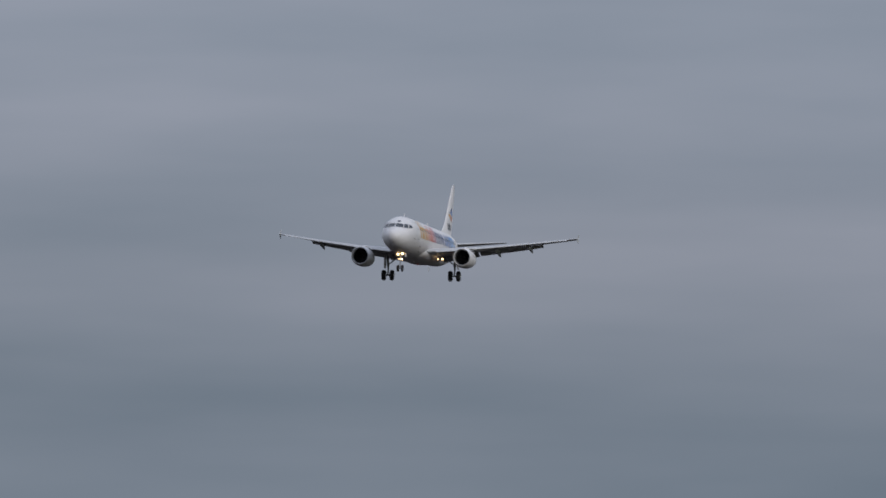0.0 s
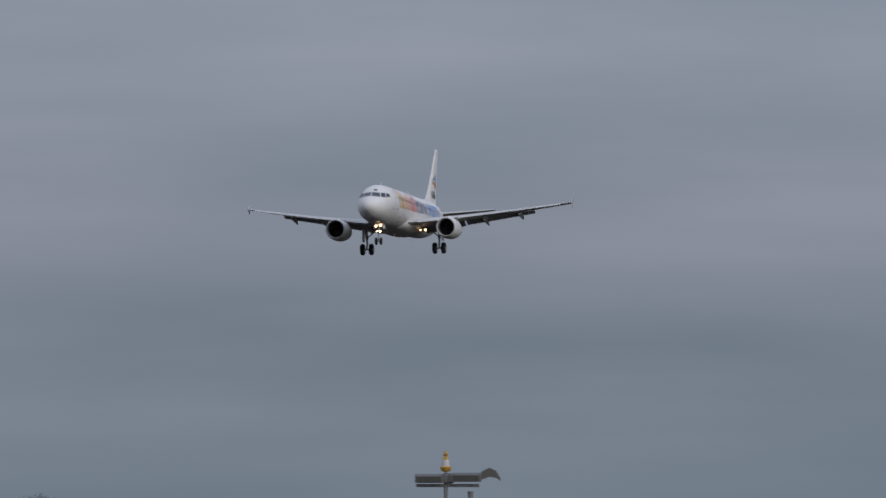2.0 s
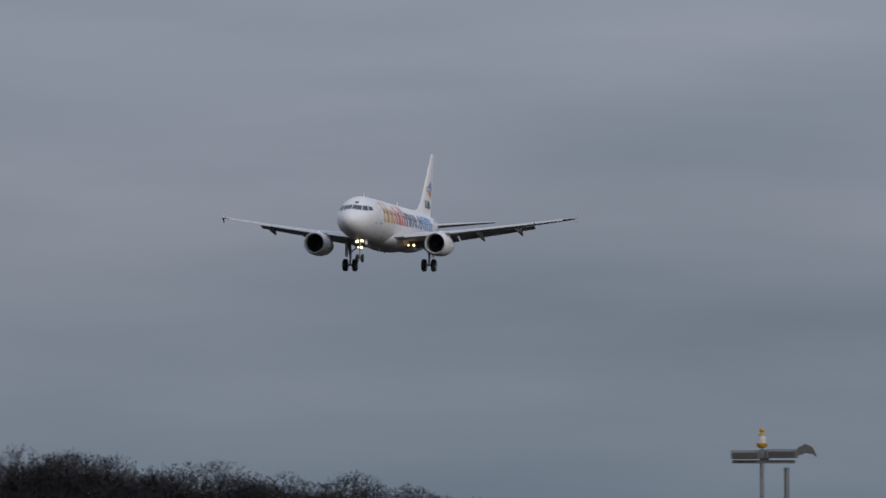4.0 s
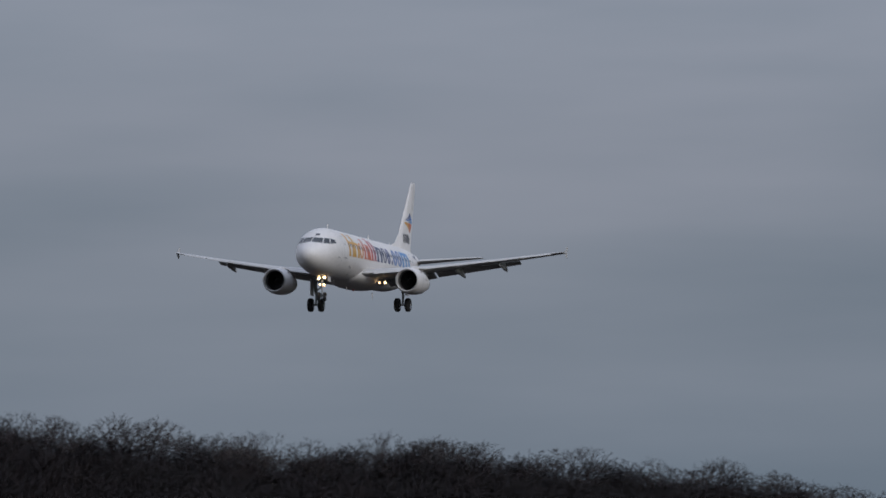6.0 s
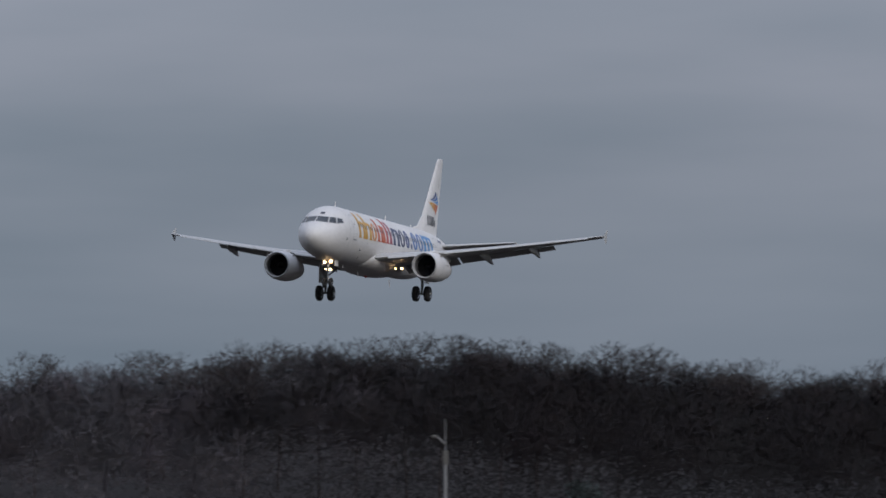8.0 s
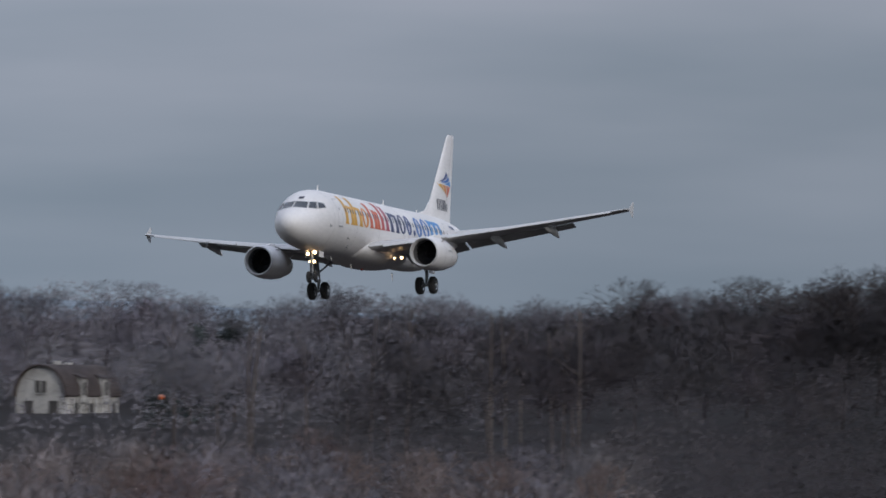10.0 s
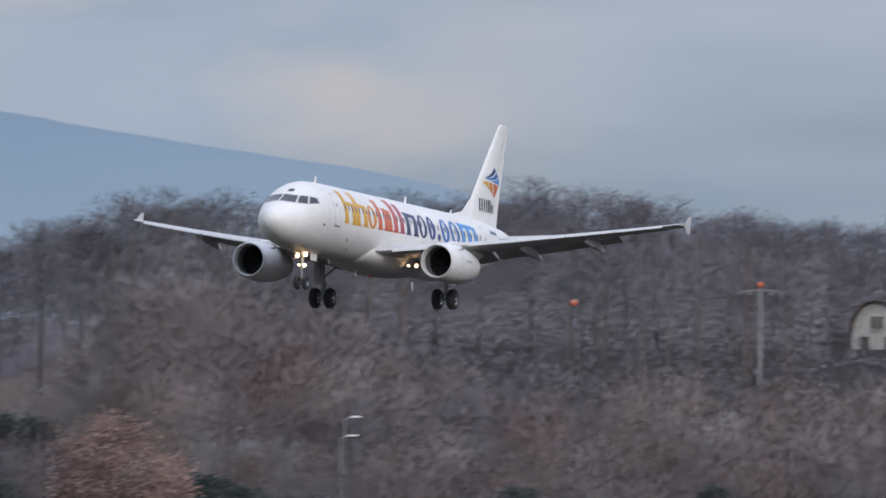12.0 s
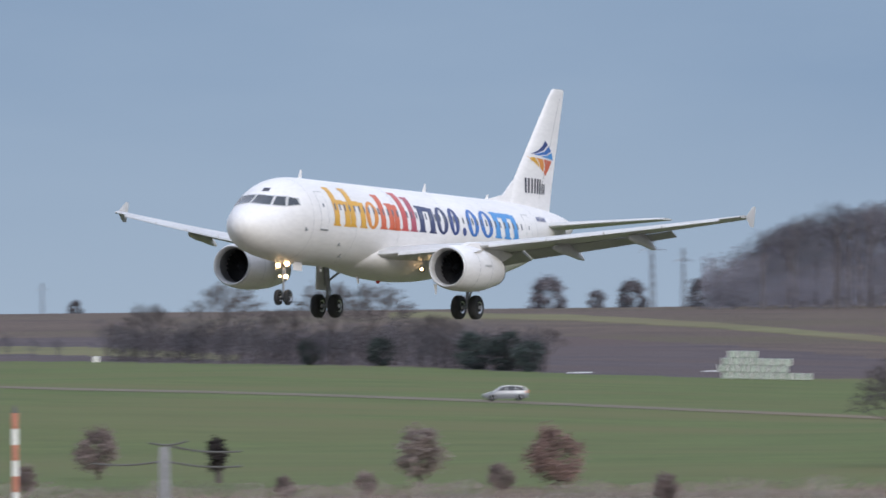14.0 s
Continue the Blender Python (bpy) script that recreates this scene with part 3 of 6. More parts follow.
def build_livery(body):
    """The lettering along the body stands as plain upright bars and rings in its run of colours."""
    def hoop(s0, w, z0, h, thick):
        """An oval ring laid on the skin."""
        ring = lambda k: [skin_at(s0 + w / 2 + math.cos(a) * (w / 2 - k * thick), z0 + h / 2 + math.sin(a) * (h / 2 - k * 0.13), out=0.013) for a in (2 * math.pi * i / 28 for i in range(28))]
        return loft([ring(0), ring(0.5), ring(1)], caps=False)

    def bar(s, w, z0, h):
        return join(patch(((s, z0), (s + w, z0), (s + w, z0 + h), (s, z0 + h)), skin_at, 2, 10, out=0.014),
                    patch(((s - .13, z0), (s + w + .13, z0), (s + w + .13, z0 + .09), (s - .13, z0 + .09)), skin_at, 3, 1, out=0.0155),
                    patch(((s - .16, z0 + h - .11), (s, z0 + h - .11), (s, z0 + h), (s - .16, z0 + h)), skin_at, 1, 1, out=0.0155))
    # start, width, height, ring or bars, colour
    run = [(6.45, 1.72, 1.84, "bars", "yellow"), (8.22, 1.70, 1.84, "bars", "yellow"), (10.0, 1.36, 1.28, "ring", "orange"), (11.62, 0.56, 1.66, "bar", "vermilion"), (12.56, 1.16, 1.28, "bars", "vermilion"),
           (14.02, 0.58, 1.84, "bar", "red"), (15.0, 0.58, 1.66, "bar", "crimson"), (16.0, 1.72, 1.28, "bars", "navy"), (17.92, 1.34, 1.28, "ring", "navy"), (19.42, 1.14, 1.28, "ring", "indigo"),
           (20.82, 0.46, 0.40, "dot", "indigo"), (21.5, 1.30, 1.28, "ring", "blue"), (22.98, 1.46, 1.28, "ring", "blue"), (24.7, 2.72, 1.28, "bars", "azure")]
    for s0, w, h, kind, colour in run:
        z0 = 3.62 + (s0 - 6.5) * 0.013
        if kind == "ring":
            part("livery_ring", hoop(s0, w, z0 - 0.02, h + 0.04, 0.44), LINT[colour], body)
        elif kind == "dot":
            part("livery_dot", hoop(s0, w, z0 - 0.02, h, w * 0.49), LINT[colour], body)
        elif kind == "bar":
            part("livery_bar", bar(s0, w, z0, h), LINT[colour], body)
        else:
            n = 3 if w > 2 else 2
            for i in range(n):
                part("livery_bar", bar(s0 + (w - 0.56) * i / (n - 1), 0.56, z0, h if i == 0 else 1.22), LINT[colour], body)
            part("livery_bar", patch(((s0 + .56, z0 + 1.03), (s0 + w - .5, z0 + 1.03), (s0 + w - .5, z0 + 1.26), (s0 + .56, z0 + 1.26)), skin_at, 4, 2, out=0.012), LINT[colour], body)
    # small plain marks near the tail
    for i in range(5):
        part("livery_mark", patch(((30.6 + i * .28, 4.95), (30.78 + i * .28, 4.95), (30.78 + i * .28, 5.17), (30.6 + i * .28, 5.17)), skin_at, 1, 1, out=0.014), LINT["indigo"], body)


def build_fin(body):
    prof = airfoil(thick=0.10, camber=0)
    st = FIN
    rings = [[Vector((SX - a - px * (b - a), pz * (b - a), z)) for px, pz in prof] for z, a, b in st]
    fin = smooth(part("fin", loft(rings), WHITE, aircraft, "tall white tail fin"), 50)
    rings = [[Vector((SX - 27.4 - 0.02, 0, 5.86))] * 6, [Vector((SX - 29.5, y, z)) for y, z in ((0.12, 5.8), (0.1, 6.0), (0.03, 6.2), (-0.03, 6.2), (-0.1, 6.0), (-0.12, 5.8))],
             [Vector((SX - 30.6, y, z)) for y, z in ((0.2, 5.8), (0.16, 6.3), (0.04, 6.95), (-0.04, 6.95), (-0.16, 6.3), (-0.2, 5.8))]]
    smooth(part("dorsal_fillet", loft(rings), WHITE, fin), 60)
    part("rudder_line", ([Vector((SX - s, y * (fin_half(s, z) + 0.008), z)) for y in (1, -1) for s, z in ((33.35, 6.2), (33.40, 6.2), (35.75, 11.3), (35.70, 11.3))], [(0, 1, 2, 3), (4, 5, 6, 7)]), PANEL, fin)

    def petal(pts, out):
        return ([Vector((SX - s, out * (fin_half(s, z) + 0.012), z)) for s, z in pts], [tuple(range(len(pts)))])

    for side in (1, -1):
        o = side
        for col, pts in (("indigo", ((33.95, 9.12), (34.35, 8.92), (33.75, 8.60), (32.85, 8.42), (32.3, 8.38), (33.1, 8.58), (33.6, 8.82))),
                         ("blue", ((34.45, 8.86), (34.85, 8.62), (34.2, 8.42), (33.2, 8.34), (32.6, 8.36), (33.85, 8.55))),
                         ("azure", ((34.92, 8.56), (35.15, 8.18), (34.5, 8.24), (33.4, 8.30), (34.3, 8.38))),
                         ("yellow", ((31.95, 8.26), (32.75, 8.22), (33.1, 7.98), (33.35, 7.74), (32.75, 7.90), (32.3, 8.08))),
                         ("orange", ((32.9, 8.22), (33.7, 8.18), (33.9, 7.90), (33.85, 7.55), (33.45, 7.70), (33.25, 8.0))),
                         ("vermilion", ((33.85, 8.18), (34.95, 8.12), (34.6, 7.75), (34.15, 7.36), (33.95, 7.50), (34.05, 7.88)))):
            part("livery_blade", petal(pts, o), LINT[col], fin)
        for s, w in ((31.55, .2), (31.9, .2), (32.3, .2), (32.68, .2), (33.02, .22), (33.34, .2), (33.68, .15), (33.95, .15)):
            part("livery_mark", petal(((s, 6.42), (s + w, 6.42), (s + w, 7.16 if s < 33.5 else 6.95), (s, 7.16 if s < 33.5 else 6.95)), o), LINT["black"], fin)
    for side in (1, -1):
        stab = smooth(part("stabiliser", wing_loft([(0.6, 31.7, 3.7, 4.72, 0.9), (1.1, 32.05, 3.45, 4.77, 0.9), (5.9, 34.75, 1.55, 5.27, 0.9), (6.22, 35.05, 1.2, 5.30, 0.8)], thick=0.10, camber=0, flip=side), GREY_WING, aircraft, "pale grey tailplane"), 50)
        part("elevator_line", ([Vector((SX - s, side * y, z)) for s, y, z in ((34.35, 1.2, 4.89), (34.42, 1.2, 4.89), (35.92, 5.9, 5.325), (35.86, 5.9, 5.325))], [(0, 1, 2, 3)]), PANEL, stab)
    return fin


def build_wing(side):
    st = [(y, a, b - a, z, t) for y, a, b, z, t in WING]
    wing = smooth(part("wing", wing_loft(st, thick=0.125, camber=0.012, twist=0.02, flip=side), GREY_WING, aircraft, "pale grey swept wing"), 50)

    def strip(y0, y1, lead, chord0, chord1, dz, tilt, name, mat, n=4, thick=0.11):
        """A slat (lead) or a flap let down behind the wing."""
        rows = []
        for i in range(n + 1):
            y = y0 + (y1 - y0) * i / n
            a, b, z, _ = lerp_table(WING, y)
            c = chord0 + (chord1 - chord0) * i / n
            s0 = a - 0.30 * c if lead else b - 0.12 * c
            rows.append([Vector((SX - s0 - px * c * math.cos(tilt) - pz * c * math.sin(tilt), side * y, z + dz + pz * c * math.cos(tilt) - px * c * math.sin(tilt))) for px, pz in airfoil(7, thick, 0.03)])
        if side < 0:
            rows = [r[::-1] for r in rows]
        return smooth(part(name, loft(rows), mat, wing), 50)
    strip(2.6, 5.1, True, 0.95, 0.85, -0.10, -0.32, "slat", GREY_WING, thick=0.16)
    for k in range(4):
        a = 6.45 + k * 2.42
        strip(a, a + 2.36, True, 0.80 - k * .07, 0.74 - k * .07, -0.09, -0.30, "slat", GREY_WING, thick=0.16)
    strip(2.05, 6.3, False, 1.60, 1.25, -0.09, 0.34, "flap", FLAP_GREY)
    strip(6.45, 13.2, False, 1.15, 0.78, -0.07, 0.34, "flap", FLAP_GREY, 6)
    for k, y in enumerate((7.6, 8.4, 9.3, 10.2, 11.1)):
        a, b, z, _ = lerp_table(WING, y)
        part("spoiler_line", ([Vector((SX - s, side * yy, z + 0.19)) for s, yy in ((b - 1.0, y), (b - 0.1, y), (b - 0.1, y + .03), (b - 1.0, y + .03))], [(0, 1, 2, 3)]), PANEL, wing)
    # flap track fairings
    for y, ln in ((3.75, 3.6), (8.4, 3.6), (11.9, 3.1)):
        a, b, z, _ = lerp_table(WING, y)
        rings = []
        for i in range(13):
            u = i / 12
            r = 0.30 * math.sin(math.pi * min(1, u * 0.94 + 0.05)) ** 0.7 + 0.01
            drop = -0.26 - (0.95 * max(0, u - 0.45) ** 1.3)
            rings.append([Vector((SX - (b - 1.7 + ln * u), side * y + math.sin(t) * r * 0.62, z + drop + math.cos(t) * r)) for t in (2 * math.pi * j / 12 for j in range(12))])
        smooth(part("flap_track_fairing", loft(rings), GREY_WING, wing, "pale grey teardrop fairing"), 60)
    # wingtip fence
    mid, up, down = [[Vector((SX - a, side * (17.02 + dy), z)) for a, dy in ((s0, 0), ((s0 + s1) / 2, 0.025), (s1, 0), ((s0 + s1) / 2, -0.025))] for s0, s1, z in ((21.0, 22.1, 4.82), (21.85, 22.2, 5.36), (21.6, 22.0, 4.36))]
    part("wingtip_fence", loft([down, mid, up]), GREY_WING, wing, "pale grey arrow-shaped wingtip fence")
    part("tip_lamp", ball((SX - 20.62, side * 16.9, 4.80), 0.07, 8, 4), GEAR, wing)
    for y, s in ((2.75, 15.75), (2.25, 15.75)) if side > 0 else ():
        lamp = part("landing_lamp", lathe([(-0.12, 0.06), (-0.1, 0.12), (0.03, 0.15), (0.05, 0.14)], (SX - s, side * y, 1.93), (1, 0, 0), 14, True), GEAR, wing)
        part("lens", ball((SX - s + 0.06, side * y, 1.93), 0.10 if y > 2.5 else 0.07, 12, 6), LAMP_ROOT, lamp, "glowing warm landing light")
    return wing


def build_engine(side):
    y, z, s0 = side * 5.78, 1.86, 11.08
    o, ax = Vector((SX - s0, y, z)), (-1, 0, 0)
    nac = smooth(part("nacelle", lathe([(0.10, 1.0), (0.35, 1.055), (0.9, 1.10), (1.8, 1.12), (2.8, 1.08), (3.8, 0.97), (4.6, 0.82), (5.15, 0.70), (5.15, 0.66), (4.6, 0.72)], o, ax, 44), WHITE, aircraft, "white engine nacelle"), 60)
    smooth(part("inlet_lip", lathe([(0.42, 0.84), (0.22, 0.85), (0.08, 0.875), (0.0, 0.93), (0.03, 0.975), (0.11, 1.003)], o, ax, 44), LIP, nac, "pale grey metal inlet lip"), 60)
    smooth(part("inlet_duct", lathe([(0.40, 0.845), (0.75, 0.83), (1.2, 0.83)], o, ax, 44), DUCT, nac), 60)
    part("fan_backing", lathe([(1.32, 0.84), (1.34, 0.02)], o, ax, 32), DARK_METAL, nac)
    smooth(part("spinner", lathe([(0.72, 0.01), (0.8, 0.07), (1.0, 0.18), (1.2, 0.25)], o, ax, 24), DARK_METAL, nac), 60)
    for k in range(22):
        t = 2 * math.pi * k / 22
        u = Vector((0, math.cos(t), math.sin(t)))
        w = Vector((0, -math.sin(t), math.cos(t)))
        part("fan_blade", ([o + Vector((-1.12, 0, 0)) + u * 0.24 + w * -0.03, o + Vector((-1.25, 0, 0)) + u * 0.24 + w * 0.05, o + Vector((-1.28, 0, 0)) + u * 0.83 + w * 0.12, o + Vector((-1.10, 0, 0)) + u * 0.83 + w * -0.08], [(0, 1, 2, 3)]), DARK_METAL, nac)
    smooth(part("exhaust_cone", lathe([(4.6, 0.5), (5.0, 0.42), (5.5, 0.2), (5.8, 0.04)], o, ax, 24), DARK_METAL, nac), 60)
    smooth(part("exhaust_ring", lathe([(5.10, 0.715), (5.18, 0.71), (5.2, 0.66)], o, ax, 36), DARK_METAL, nac), 60)
    for a in (1.45, 2.95):
        part("cowl_line", lathe([(a, 1.124 if a < 2 else 1.078), (a + 0.03, 1.124 if a < 2 else 1.076)], o, ax, 44), PANEL, nac)
    # plain maker's marks on the outer cowl
    for k in range(5):
        a = 2.0 + k * 0.16
        part("cowl_mark", ([o + Vector((-a, side * 1.112, 0.10)), o + Vector((-a - .11, side * 1.11, 0.10)), o + Vector((-a - .11, side * 1.108, 0.22)), o + Vector((-a, side * 1.112, 0.22))], [(0, 1, 2, 3)]), PANEL, nac)
    for dy in (1, -1):
        part("strake", ([o + Vector((-1.1, dy * 0.80, 0.72)), o + Vector((-2.0, dy * 0.80, 0.74)), o + Vector((-2.0, dy * 1.02, 0.93)), o + Vector((-1.5, dy * 0.94, 0.86))], [(0, 1, 2, 3)]), WHITE, nac)
    rings = [[Vector((SX - s, y + dy * w, zz)) for dy, zz in ((-1, zb), (-1, zt), (0, zt + 0.06), (1, zt), (1, zb))] for s, w, zb, zt in
             ((12.6, 0.05, 2.85, 2.93), (13.4, 0.18, 2.8, 3.12), (14.6, 0.22, 2.6, 3.16), (16.0, 0.22, 2.2, 3.02), (17.2, 0.16, 2.4, 2.88), (18.4, 0.04, 2.7, 2.78))]
    smooth(part("pylon", loft(rings), WHITE, nac), 40)


def wheel(parent, c, r, w, name="wheel"):
    tyre_prof = [(-w / 2 + .02, r * 0.55), (-w / 2, r * 0.66), (-w / 2 + .01, r * 0.86), (-w * 0.36, r * 0.965), (-w * 0.2, r), (w * 0.2, r), (w * 0.36, r * 0.965), (w / 2 - .01, r * 0.86), (w / 2, r * 0.66), (w / 2 - .02, r * 0.55)]
    t = smooth(part(name, lathe(tyre_prof, c, (0, 1, 0), 28, True), RUBBER, parent, "black rubber tyre"), 40)
    smooth(part("rim", join(lathe([(-w / 2 - .005, r * 0.50), (-w / 2 + .03, r * 0.38), (-w / 2 + .06, r * 0.2), (-w / 2 - 0.02, r * 0.14), (-w / 2 - .03, 0.01)], c, (0, 1, 0), 20),
                           lathe([(w / 2 + .005, r * 0.50), (w / 2 - .03, r * 0.38), (w / 2 - .06, r * 0.2), (w / 2 + 0.02, r * 0.14), (w / 2 + .03, 0.01)], c, (0, 1, 0), 20)), BARE, t, "grey metal rim"), 40)


def build_gear():
    for side in (1, -1):
        y, s, zc = side * 3.795, 17.71, 0.17
        leg = smooth(part("main_leg", join(tube((SX - s, y, zc), (SX - s, y, 1.25), 0.085, 0.085, 14), tube((SX - s, y, 1.15), (SX - s + .15, y + side * .1, 2.75), 0.145, 0.16, 14), tube((SX - s, y - 0.6, zc), (SX - s, y + 0.6, zc), 0.08, 0.08, 10)), GEAR, aircraft, "grey steel main gear leg"), 40)
        part("side_brace", join(tube((SX - s, y, 1.35), (SX - s - .1, y - side * 1.2, 2.3), 0.06, 0.07, 8), tube((SX - s - .2, y, 0.5), (SX - s - .38, y, 0.9), 0.04, 0.05, 6), tube((SX - s - .38, y, 0.9), (SX - s - .12, y, 1.4), 0.05, 0.04, 6)), GEAR, leg)
        part("leg_door", loft([[Vector((SX - s + a, y + side * (0.34 + 0.06 * b), zz)) for a, b in ((-0.55, 0), (0.5, 0), (0.5, 1), (-0.55, 1))] for zz in (0.95, 2.35)]), WHITE, leg, "white gear door")
        for dy in (0.46, -0.46):
            wheel(leg, (SX - s, y + dy, zc), 0.585, 0.42)
    s, zc = 5.07, 0.09
    leg = smooth(part("nose_leg", join(tube((SX - s, 0, zc), (SX - s, 0, 1.0), 0.055, 0.055, 12), tube((SX - s, 0, 0.9), (SX - s - .1, 0, 2.2), 0.09, 0.10, 12), tube((SX - s, -0.3, zc), (SX - s, 0.3, zc), 0.05, 0.05, 8),
                                       tube((SX - s, 0, 1.3), (SX - s - 0.9, 0, 2.0), 0.05, 0.05, 8)), GEAR, aircraft, "grey steel nose gear leg"), 40)
    for side in (1, -1):
        part("nose_gear_door", loft([[Vector((SX - s + a, side * (0.46 + 0.04 * b), zz)) for a, b in ((-0.95, 0), (-0.05, 0), (-0.05, 1), (-0.95, 1))] for zz in (1.40, 1.92)]), WHITE, leg, "white nose gear door")
        wheel(leg, (SX - s, side * 0.25, zc), 0.38, 0.22)
    part("lamp_bar", join(tube((SX - s + .05, -0.3, 1.60), (SX - s + .05, 0.3, 1.60), 0.035, 0.035, 8)), GEAR, leg)
    for y, z, r in ((-0.24, 1.62, 0.115), (0.24, 1.70, 0.12), (0.20, 1.08, 0.10), (-0.14, 1.10, 0.055)):
        lamp = part("nose_lamp", lathe([(-0.14, 0.05), (-0.1, r), (0.0, r + .01)], (SX - s + .12, y, z), (1, 0, 0), 14, True), GEAR, leg)
        part("lens", ball((SX - s + .15, y, z), r, 12, 6, 0.95), LAMP_WARM, lamp, "glowing warm landing light")


fuselage = build_body()
build_livery(fuselage)
build_fin(fuselage)
for hand in (1, -1):
    build_wing(hand)
    build_engine(hand)
build_gear()


# ---- woods ----
def wood_material(name, colour, tint, spread=0.18, cover=1.0):
    """Bark and twigs: every twig and every tree a little lighter or darker, greyer or redder; cover: how much of a spray its fine twigs fill."""
    m = material(name, colour, 0.95, vary=0.35, scale=0.11, tint=tint, per_object=0.22, spec=0.1, stretch=(1, 1, 0.6), band=0.13 if cover == 1.0 else 0.2)
    nt = m.node_tree
    n, l = nt.nodes.new, nt.links.new
    b = nt.nodes["Principled BSDF"]
    src = b.inputs["Base Color"].links[0].from_socket
    geo, mr, hsv = n("ShaderNodeNewGeometry"), n("ShaderNodeMapRange"), n("ShaderNodeHueSaturation")
    mr.inputs["To Min"].default_value, mr.inputs["To Max"].default_value = 1 - spread, 1 + spread
    l(geo.outputs["Random Per Island"], mr.inputs[0])
    l(mr.outputs[0], hsv.inputs["Value"])
    l(src, hsv.inputs["Color"])
    l(hsv.outputs[0], b.inputs["Base Color"])
    b.inputs["Alpha"].default_value = cover
    if cover < 1:  # sprays: each crown has its own shade of brown or grey
        tone, value, warm, own = n("ShaderNodeAttribute"), n("ShaderNodeMapRange"), n("ShaderNodeMapRange"), n("ShaderNodeHueSaturation")
        tone.attribute_name = "tone"
        split = n("ShaderNodeSeparateXYZ")
        l(tone.outputs["Vector"], split.inputs[0])
        value.inputs["To Min"].default_value, value.inputs["To Max"].default_value = 0.70, 1.22
        warm.inputs["To Min"].default_value, warm.inputs["To Max"].default_value = 0.6, 1.5
        l(split.outputs[0], value.inputs[0])
        l(split.outputs[1], warm.inputs[0])
        l(value.outputs[0], own.inputs["Value"])
        l(warm.outputs[0], own.inputs["Saturation"])
        l(hsv.outputs[0], own.inputs["Color"])
        l(own.outputs[0], b.inputs["Base Color"])
    return m


BARK = wood_material("grey_brown_bark", (0.120, 0.100, 0.090), (0.070, 0.060, 0.056), 0.2)
BARK_DARK = wood_material("dark_trunk_bark", (0.070, 0.062, 0.066), (0.045, 0.041, 0.046), 0.2)
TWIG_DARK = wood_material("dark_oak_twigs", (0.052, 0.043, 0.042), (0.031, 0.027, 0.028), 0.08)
TWIG_RUST = wood_material("rusty_brown_twigs", (0.215, 0.160, 0.138), (0.105, 0.088, 0.086))
TWIG_GREY = wood_material("grey_brown_twigs", (0.118, 0.103, 0.102), (0.074, 0.067, 0.070), 0.13)
TWIG_DUSK = wood_material("dusky_brown_twigs", (0.150, 0.139, 0.152), (0.082, 0.079, 0.092), 0.12)
TWIG_PINK = wood_material("pale_reddish_twigs", (0.250, 0.195, 0.182), (0.165, 0.132, 0.126))
LEAF_COPPER = wood_material("withered_copper_leaves", (0.300, 0.200, 0.178), (0.190, 0.135, 0.125))
LEAF_GREEN = wood_material("dark_evergreen_leaves", (0.064, 0.080, 0.076), (0.042, 0.054, 0.054))


# dimmed copy of the wood's sprays: its low light is put into the colour
SPRAY_DARK = wood_material("dimmed_oak_sprays", (0.0245, 0.0200, 0.0195), (0.0145, 0.0125, 0.0135), 0.06, 0.5)
# bare brush; the gloom under the hill wood is put into its colour
SPRAY_GLOOM = wood_material("gloom_brush_sprays", (0.019, 0.017, 0.017), (0.012, 0.012, 0.012), 0.06, 0.6)
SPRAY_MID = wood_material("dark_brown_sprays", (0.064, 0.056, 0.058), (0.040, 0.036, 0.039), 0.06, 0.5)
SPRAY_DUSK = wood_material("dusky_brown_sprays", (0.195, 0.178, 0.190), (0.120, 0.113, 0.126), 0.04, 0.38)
SPRAY_BROWN = wood_material("brown_purple_sprays", (0.250, 0.212, 0.204), (0.168, 0.146, 0.145), 0.04, 0.38)
SPRAY_RUST = wood_material("rusty_brown_sprays", (0.230, 0.178, 0.160), (0.140, 0.114, 0.110), 0.04, 0.38)
SPRAY_GREY = wood_material("grey_brown_sprays", (0.170, 0.152, 0.152), (0.110, 0.102, 0.106), 0.04, 0.38)
# far twigs: blue distance haze is put into their colour
SPRAY_FAR = wood_material("blue_haze_sprays", (0.150, 0.145, 0.163), (0.102, 0.100, 0.116), 0.06, 0.5)


class Strokes:
    """Gathers slender three-sided branches and flat twigs into one mesh."""

    def __init__(self):
        self.v, self.f = [], []

    def limb(self, a, b, ra, rb, sides=4):
        v, f = tube(a, b, ra, rb, sides, False)
        o = len(self.v)
        self.v += v
        self.f += [tuple(i + o for i in q) for q in f]

    def twig(self, a, b, w):
        d = b - a
        u = d.cross(Vector((random.uniform(-1, 1), random.uniform(-1, 1), random.uniform(-0.3, 0.3))))
        if u.length < 1e-4:
            return
        u = u.normalized() * w
        o = len(self.v)
        self.v += [a + u, a - u, b]
        self.f.append((o, o + 1, o + 2))


def bent(direction, spread, lift=0.0):
    d = Vector(direction).normalized()
    r = Vector((random.gauss(0, 1), random.gauss(0, 1), random.gauss(0, 1)))
    d = d + (r - d * r.dot(d)).normalized() * spread + Vector((0, 0, lift))
    return d.normalized()


